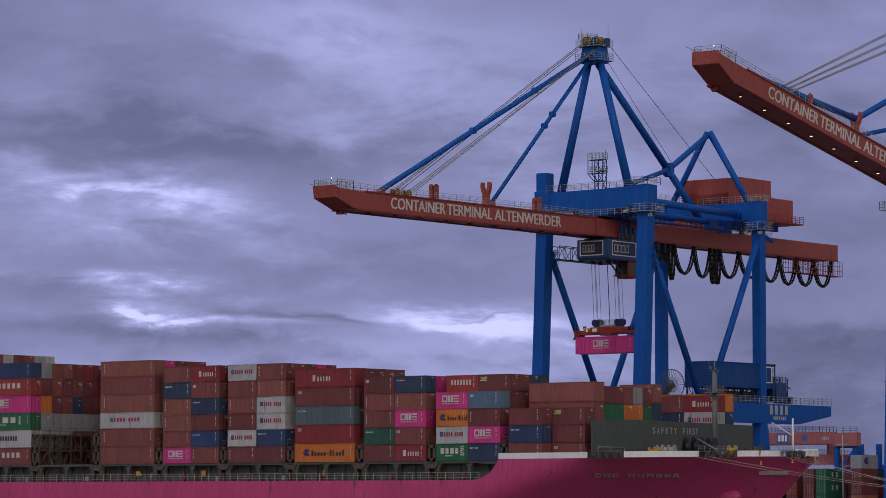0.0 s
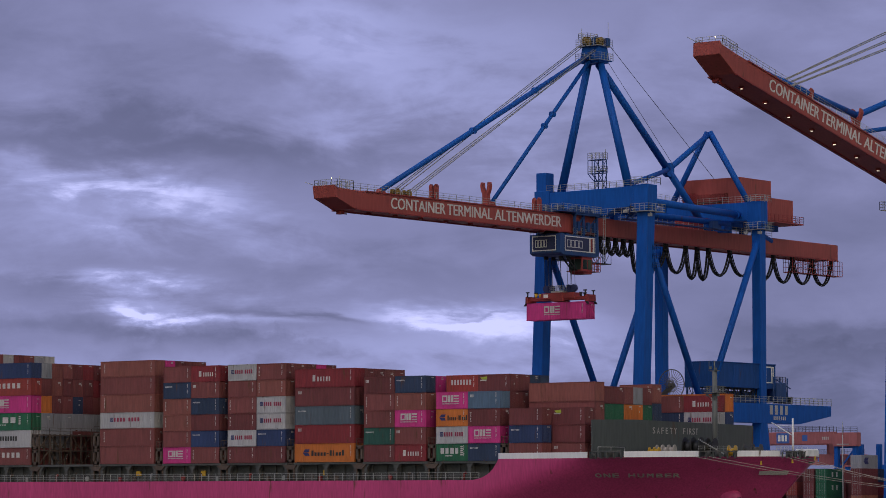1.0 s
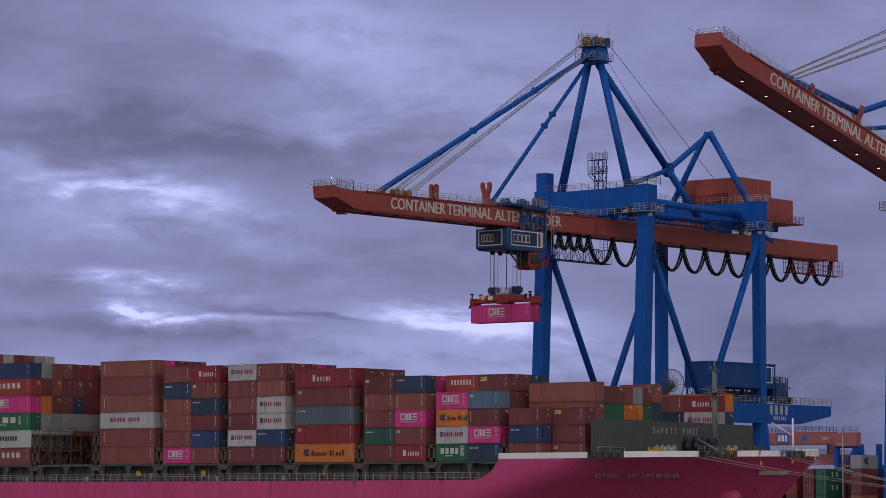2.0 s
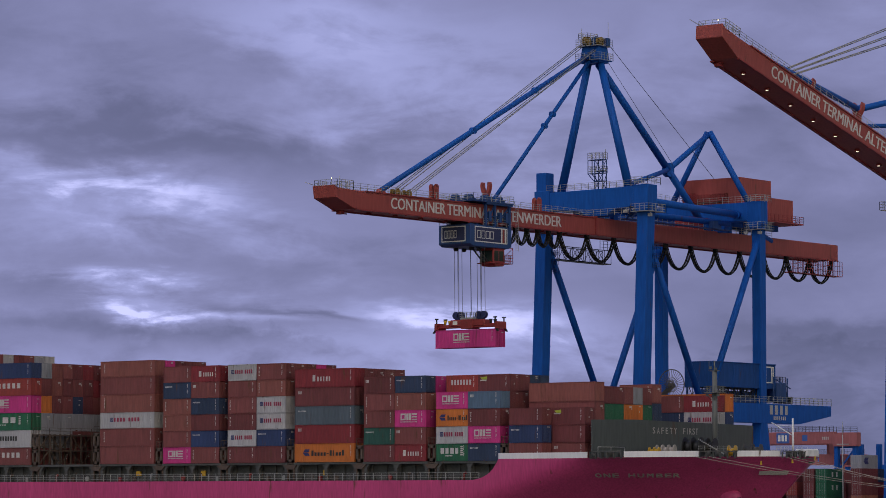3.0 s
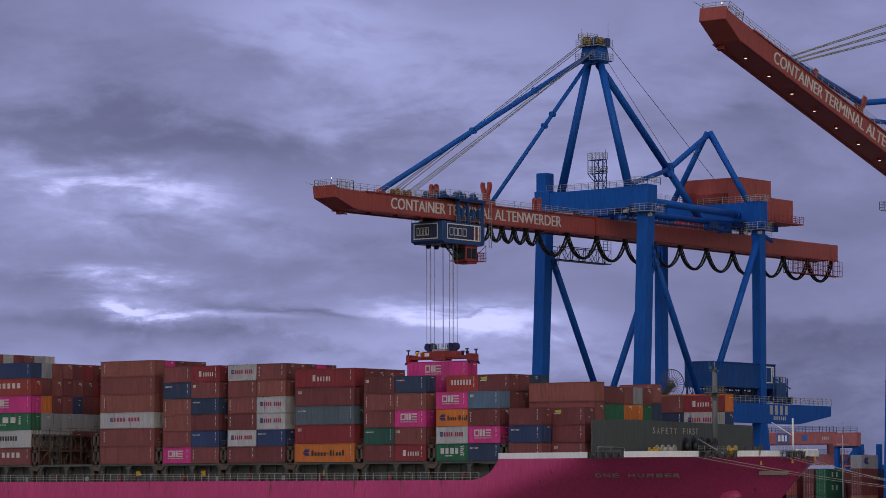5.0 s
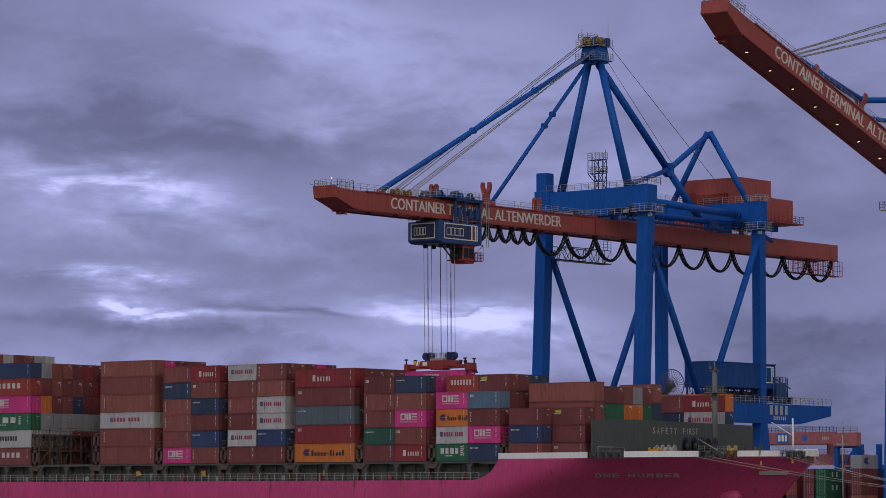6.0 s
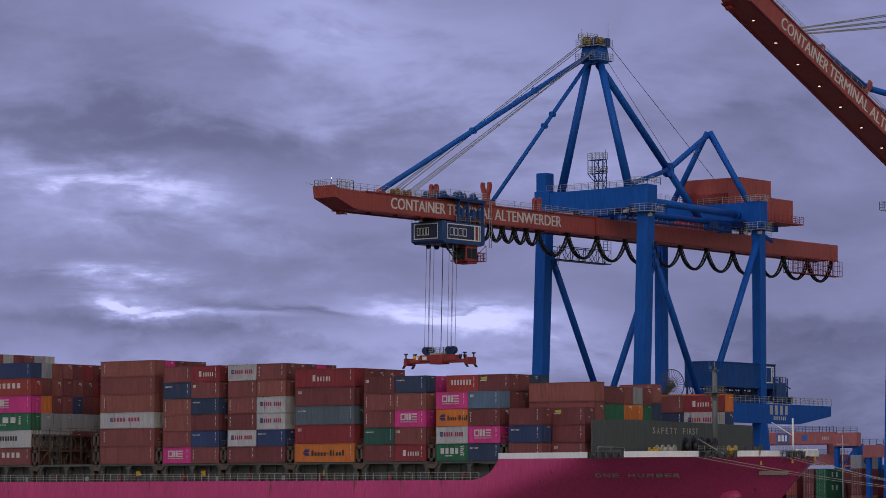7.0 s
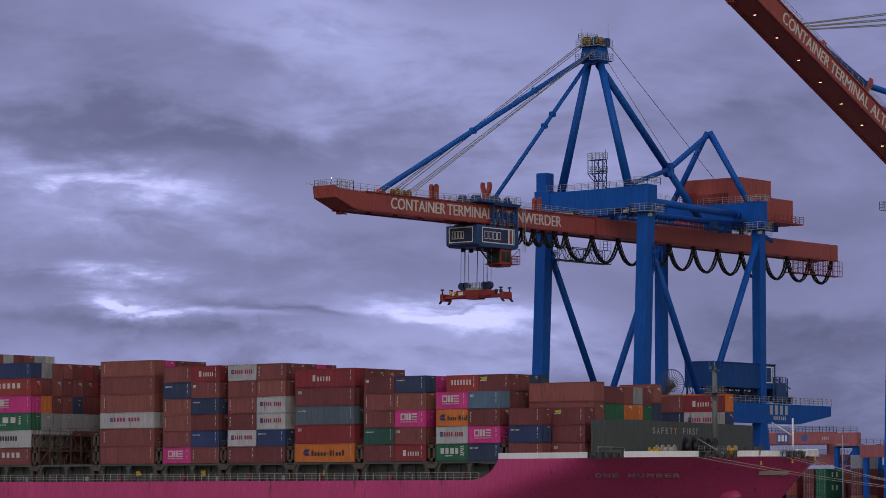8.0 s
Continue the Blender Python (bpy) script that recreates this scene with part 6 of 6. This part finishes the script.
bm = BM()
prism(bm, [(-3.6, -1.75), (-3.3, -0.75), (3.3, -0.75), (3.6, -1.75)], "y", -0.9, 0.9)
box(bm, -6.0, 6.0, -0.75, -0.25, -2.0, -1.45)
box(bm, -6.0, 6.0, 0.25, 0.75, -2.0, -1.45)
box(bm, -1.2, 1.2, -1.0, 1.0, -2.2, -0.7)
soften(sp("main_beam", bm, RED_DARK), 0.05)
for s in (-1, 1):
    bm = BM()
    prism(bm, [(s * 6.1 - 0.3, SH + 0.02), (s * 6.1 + 0.3, SH + 0.02), (s * 6.1 + 0.25, -1.2), (s * 6.1 - 0.25, -1.2)], "y", -1.2, 1.2)
    soften(sp("end_beam", bm, RED_DARK), 0.04)
    for y in (-1.15, 1.15):
        bm = BM()
        prism(bm, [(s * 6.15 - 0.22, SH), (s * 6.15 + 0.22, SH), (s * 6.15 + s * 0.35 + 0.15, SH - 0.45), (s * 6.15 + s * 0.35 - 0.15, SH - 0.45)], "y", y - 0.12, y + 0.12)
        sp("corner_guide", bm, BLACK)
        bm = BM()
        tube(bm, (s * 5.9, y, -1.3), (s * 5.9, y, -0.6), 0.12, 6)
        box(bm, s * 5.9 - 0.3, s * 5.9 + 0.3, y - 0.12, y + 0.12, -0.62, -0.42)
        sp("guide_arm", bm, BLACK)
        bm = BM()
        tube(bm, (s * 4.6, y * 0.5, -1.5), (s * 4.6, y * 0.5, -0.75), 0.14, 6, 0.32)
        sp("lock_post", bm, YELLOW if s < 0 else BLACK)
for s in (-1, 1):
    for y in (0.0,):
        bm = BM()
        x = s * 2.3
        wheel(bm, (x - 0.48, y, 0.0), (0, 1, 0), 0.6, 0.6, 18)
        wheel(bm, (x + 0.48, y, 0.0), (0, 1, 0), 0.6, 0.6, 18)
        prism(bm, [(x - 1.02, -0.15), (x + 1.02, -0.15), (x + 0.15, -1.1), (x - 0.15, -1.1)], "y", y - 0.28, y + 0.28)
        sp("sheave_block", bm, NAVY, "dark blue sheave block")
bm = BM()
box(bm, -1.3, 1.3, -0.9, 0.9, -0.72, -0.4)
ring(bm, [(-1.5, -0.9, -0.5), (1.5, -0.9, -0.5), (1.5, 0.9, -0.5), (-1.5, 0.9, -0.5)], 0.95, 0.7, 0.04)
sp("head_frame", bm, GALV)
bm = BM()
box(bm, -2.8, -1.9, -0.93, -0.9, -1.5, -0.95)
sp("plate", bm, LETTER)
# ropes in sliding lengths
SEG, NSEG = 3.9, 6
ROPES = []
for s in (-1, 1):
    for lane in range(4):
        x = s * 2.3 + (-0.62, -0.25, 0.22, 0.6)[lane]
        y = (-0.2, 0.2, -0.2, 0.2)[lane]
        for k in range(NSEG):
            if "rope_me" not in CACHE:
                bm = BM()
                tube(bm, (0, 0, 0), (0, 0, SEG), 0.038, 5)
                CACHE["rope_me"] = data_of("hoist_rope", bm, ROPE)
            ob = new("hoist_rope", CACHE["rope_me"])
            ob.parent = spreader
            ROPES.append((ob, x, y, k))
bm = BM()
tube(bm, (0, 0, 0), (0, 0, SEG), 0.06, 6)
CACHE["cable_me"] = data_of("power_cable", bm, RUBBER)
for k in range(NSEG):
    ob = new("power_cable", CACHE["cable_me"])
    ob.parent = spreader
    ROPES.append((ob, 0.0, 0.3, k))

load = container(CX - 6.096, 17, 33, F40, HC, "magenta", "blocks", True, True, "on the spreader")

# ---- festoon cables under the girder ----
festoon = base("festoon_cable", CX + 1.5, CY, BB - 0.3, "black festoon cables looped under the crane girder", "cable")
LINKS, LOOPS_BIG, LOOPS_SMALL = 14, 11, 5
LB, LS = 11.4, 5.5
BUNCH = (1.2, 1.15, 1.1, 1.2, 1.4, 1.2, 0.28, 0.28, 1.0, 1.2, 0.3)
CHAIN = []
CARRIERS = []


def link_mesh(length):
    bm = BM()
    for dx, dz in ((-0.36, 0.04), (-0.12, 0.08), (0.14, 0.02), (0.38, 0.06), (0.0, -0.17)):
        tube(bm, (dx, 0, dz - 0.0), (dx, length * 1.06, dz), 0.10, 6)
    return data_of("cable_link", bm, RUBBER)


LINK_B, LINK_S = link_mesh(LB / LINKS), link_mesh(LS / LINKS)
bm = BM()
box(bm, -0.3, 0.3, -0.35, 0.35, -0.25, 0.2)
box(bm, -0.35, 0.35, -0.2, 0.2, -0.6, -0.25)
CARRIER_ME = data_of("cable_carrier", bm, BLACK)
for i in range(LOOPS_BIG + LOOPS_SMALL):
    small = i >= LOOPS_BIG
    for k in range(LINKS):
        ob = new("cable_link", LINK_S if small else LINK_B)
        ob.parent = festoon
        CHAIN.append((ob, i, k))
for i in range(LOOPS_BIG + LOOPS_SMALL + 1):
    ob = new("cable_carrier", CARRIER_ME)
    ob.parent = festoon
    CARRIERS.append(ob)


def sag_points(span, length, n):
    """Points of a hanging cable of that length over a span, n equal chords."""
    span = min(span, length * 0.985)
    lo, hi = 1e-3, 60.0
    def curve(s):
        ys = np.linspace(-span / 2, span / 2, 200)
        zs = s * (np.abs(2 * ys / span) ** 2.5 - 1)
        return ys, zs
    for _ in range(50):
        mid = (lo + hi) / 2
        ys, zs = curve(mid)
        if np.hypot(np.diff(ys), np.diff(zs)).sum() < length:
            lo = mid
        else:
            hi = mid
    ys, zs = curve(lo)
    arc = np.concatenate([[0], np.cumsum(np.hypot(np.diff(ys), np.diff(zs)))])
    t = np.linspace(0, arc[-1], n + 1)
    return np.interp(t, arc, ys), np.interp(t, arc, zs)


# ---- motion ----
TROLLEY = [(0, 56.3), (0.5, 50.5), (1.0, 42.9), (1.5, 35.3), (2.0, 28.3), (2.5, 22.7), (3.0, 18.64), (3.5, 15.88), (4.0, 13.94), (4.5, 12.43), (5.2, 11.3), (6.0, 10.79), (6.5, 10.65), (7.0, 11.57), (7.5, 14.87), (8.0, 20.54)]
HOOK = [(0, 61.0, 38.97), (0.25, 58.5, 42.0), (0.5, 55.3, 43.8), (1.0, 47.15, 44.04), (1.5, 39.2, 44.2), (2.0, 32.0, 43.0), (2.5, 26.7, 40.6), (3.0, 22.7, 38.55), (3.5, 20.2, 37.45), (4.0, 17.6, 36.16), (4.5, 16.14, 34.49),
        (5.2, 15.3, 32.9), (6.0, 14.95, 31.76), (6.5, 14.7, 30.77), (6.7, 14.7, 30.9), (7.0, 14.84, 32.65), (7.5, 16.86, 38.74), (8.0, 24.18, 43.34)]
LUFF = [(0, 11.95), (0.5, 12.5), (1.0, 13.1), (1.5, 13.66), (3.0, 15.25), (3.5, 15.8), (4.0, 16.35), (4.5, 16.9), (6.0, 18.5), (6.6, 19.2), (6.95, 23.2), (7.5, 23.8), (8.0, 24.3)]


def at(rows, t, col=1):
    return float(np.interp(t, [r[0] for r in rows], [r[col] for r in rows]))


def motions():
    walk(trolley, [(t, pose(CX, y, 49.7)) for t, y in TROLLEY])
    walk(spreader, [(t, pose(CX, y, z)) for t, y, z in HOOK])
    hang = [(t, pose(CX - 6.096, y - WID / 2, z + SH - HC)) for t, y, z in HOOK if t <= 6.5]
    last = hang[-1][1]
    walk(load, hang + [(7.0, last), (8.0, last)])
    # ropes: each length slides so that together they span from sheave to trolley
    for ob, x, y, k in ROPES:
        rows = []
        for t, hy, hz in HOOK:
            ty = at(TROLLEY, t) + 3.85
            top = Vector((x, ty - hy + y, 49.7 + 1.2 - hz))
            low = Vector((x, y, 0.0))
            d = top - low
            u = d.normalized()
            off = max(0.0, d.length - SEG) * k / (NSEG - 1)
            q = u.to_track_quat("Z", "Y").to_matrix().to_4x4()
            rows.append((t, Matrix.Translation(low + u * off) @ q))
        walk(ob, rows)
    walk(boom_b, [(t, pose(0, HINGE - 0.5 - REACH_B * math.cos(radians(a)), BB + 0.6 + REACH_B * math.sin(radians(a)), -a, 0, 0)) for t, a in LUFF])
    # folding stays and ropes follow the raised boom
    for a, b, l1, l2, (ay, az), (ty, tz) in FOLDS:
        ra, rb = [], []
        for t, ang in LUFF:
            c, s = math.cos(radians(ang)), math.sin(radians(ang))
            p = Vector((0, HINGE - 0.5 + (ay - REACH_B) * c + az * s, BB + 0.6 - (ay - REACH_B) * s + az * c))
            q = Vector((0, ty, tz))
            d = (q - p).length
            u = (q - p) / d
            m = (l1 * l1 - l2 * l2 + d * d) / (2 * d)
            h = math.sqrt(max(0.0, l1 * l1 - m * m))
            j = p + u * m + Vector((0, u.z, -u.y)) * h
            for rows, o, e in ((ra, p, j), (rb, j, q)):
                rows.append((t, pose(o.x, o.y, o.z, math.degrees(math.atan2(e.z - o.z, e.y - o.y)), 0, 0)))
        walk(a, ra)
        walk(b, rb)
    for a, b, dx, dz in LUFF_ROPES:
        ra, rb = [], []
        for t, ang in LUFF:
            c, s = math.cos(radians(ang)), math.sin(radians(ang))
            ay, az = -48.2 - dz * 0.3, 3.5 + dz * 0.2
            p = Vector((dx * 0.5, HINGE - 0.5 + ay * c + az * s, BB + 0.6 - ay * s + az * c))
            q = Vector((dx, -1.2, 83.0 + dz))
            for rows, o, e in ((ra, p, q), (rb, q, p)):
                r = (e - o).to_track_quat("Y", "Z").to_matrix().to_4x4()
                rows.append((t, Matrix.Translation(o) @ r))
        walk(a, ra)
        walk(b, rb)
    walk(roller, [(t, pose(26.0, y, QZ)) for t, y in ((0, 165), (3, 165), (6.5, 165), (6.9, 155.5), (7.4, 154.5), (8, 154))])
    # festoon
    fixed = TAIL - 1.2
    nb, ns = LOOPS_BIG, LOOPS_SMALL
    keys = {}
    for t, ty in TROLLEY:
        end = ty + TL + 0.3 - CY
        small = max(1.6, min(3.4, (fixed - end) * 0.03))
        start = end + small * ns
        big = (fixed - start) / nb
        # pushed together, the carriers bunch up unevenly
        mixed = max(0.0, min(1.0, (7.0 - big) / 2.0))
        spans = [big * (1 + mixed * (w * nb / sum(BUNCH) - 1)) for w in BUNCH]
        stops = [fixed - sum(spans[:i]) for i in range(nb + 1)] + [start - small * (i + 1) for i in range(ns)]
        keys[t] = stops
    for i, ob in enumerate(CARRIERS):
        walk(ob, [(t, pose(0, s[i], 0)) for t, s in keys.items()])
    shapes = {}
    for t, s in keys.items():
        for i in range(nb + ns):
            shapes[t, i] = sag_points(s[i] - s[i + 1], LB if i < nb else LS, LINKS)
    for ob, i, k in CHAIN:
        rows = []
        for t, s in keys.items():
            ys, zs = shapes[t, i]
            m = (s[i] + s[i + 1]) / 2
            a = math.degrees(math.atan2(zs[k + 1] - zs[k], ys[k + 1] - ys[k]))
            rows.append((t, pose(0, m + ys[k], zs[k] - 0.4, a, 0, 0)))
        walk(ob, rows)
    drift = [(t, Matrix.Translation(EYE + Vector((0, 0, 1.4 * t))) @ pose(0, 0, 0, 0, 0, 0.043 * t)) for t in (0, 2, 4, 6, 8)]
    walk(SKY, drift)


motions()
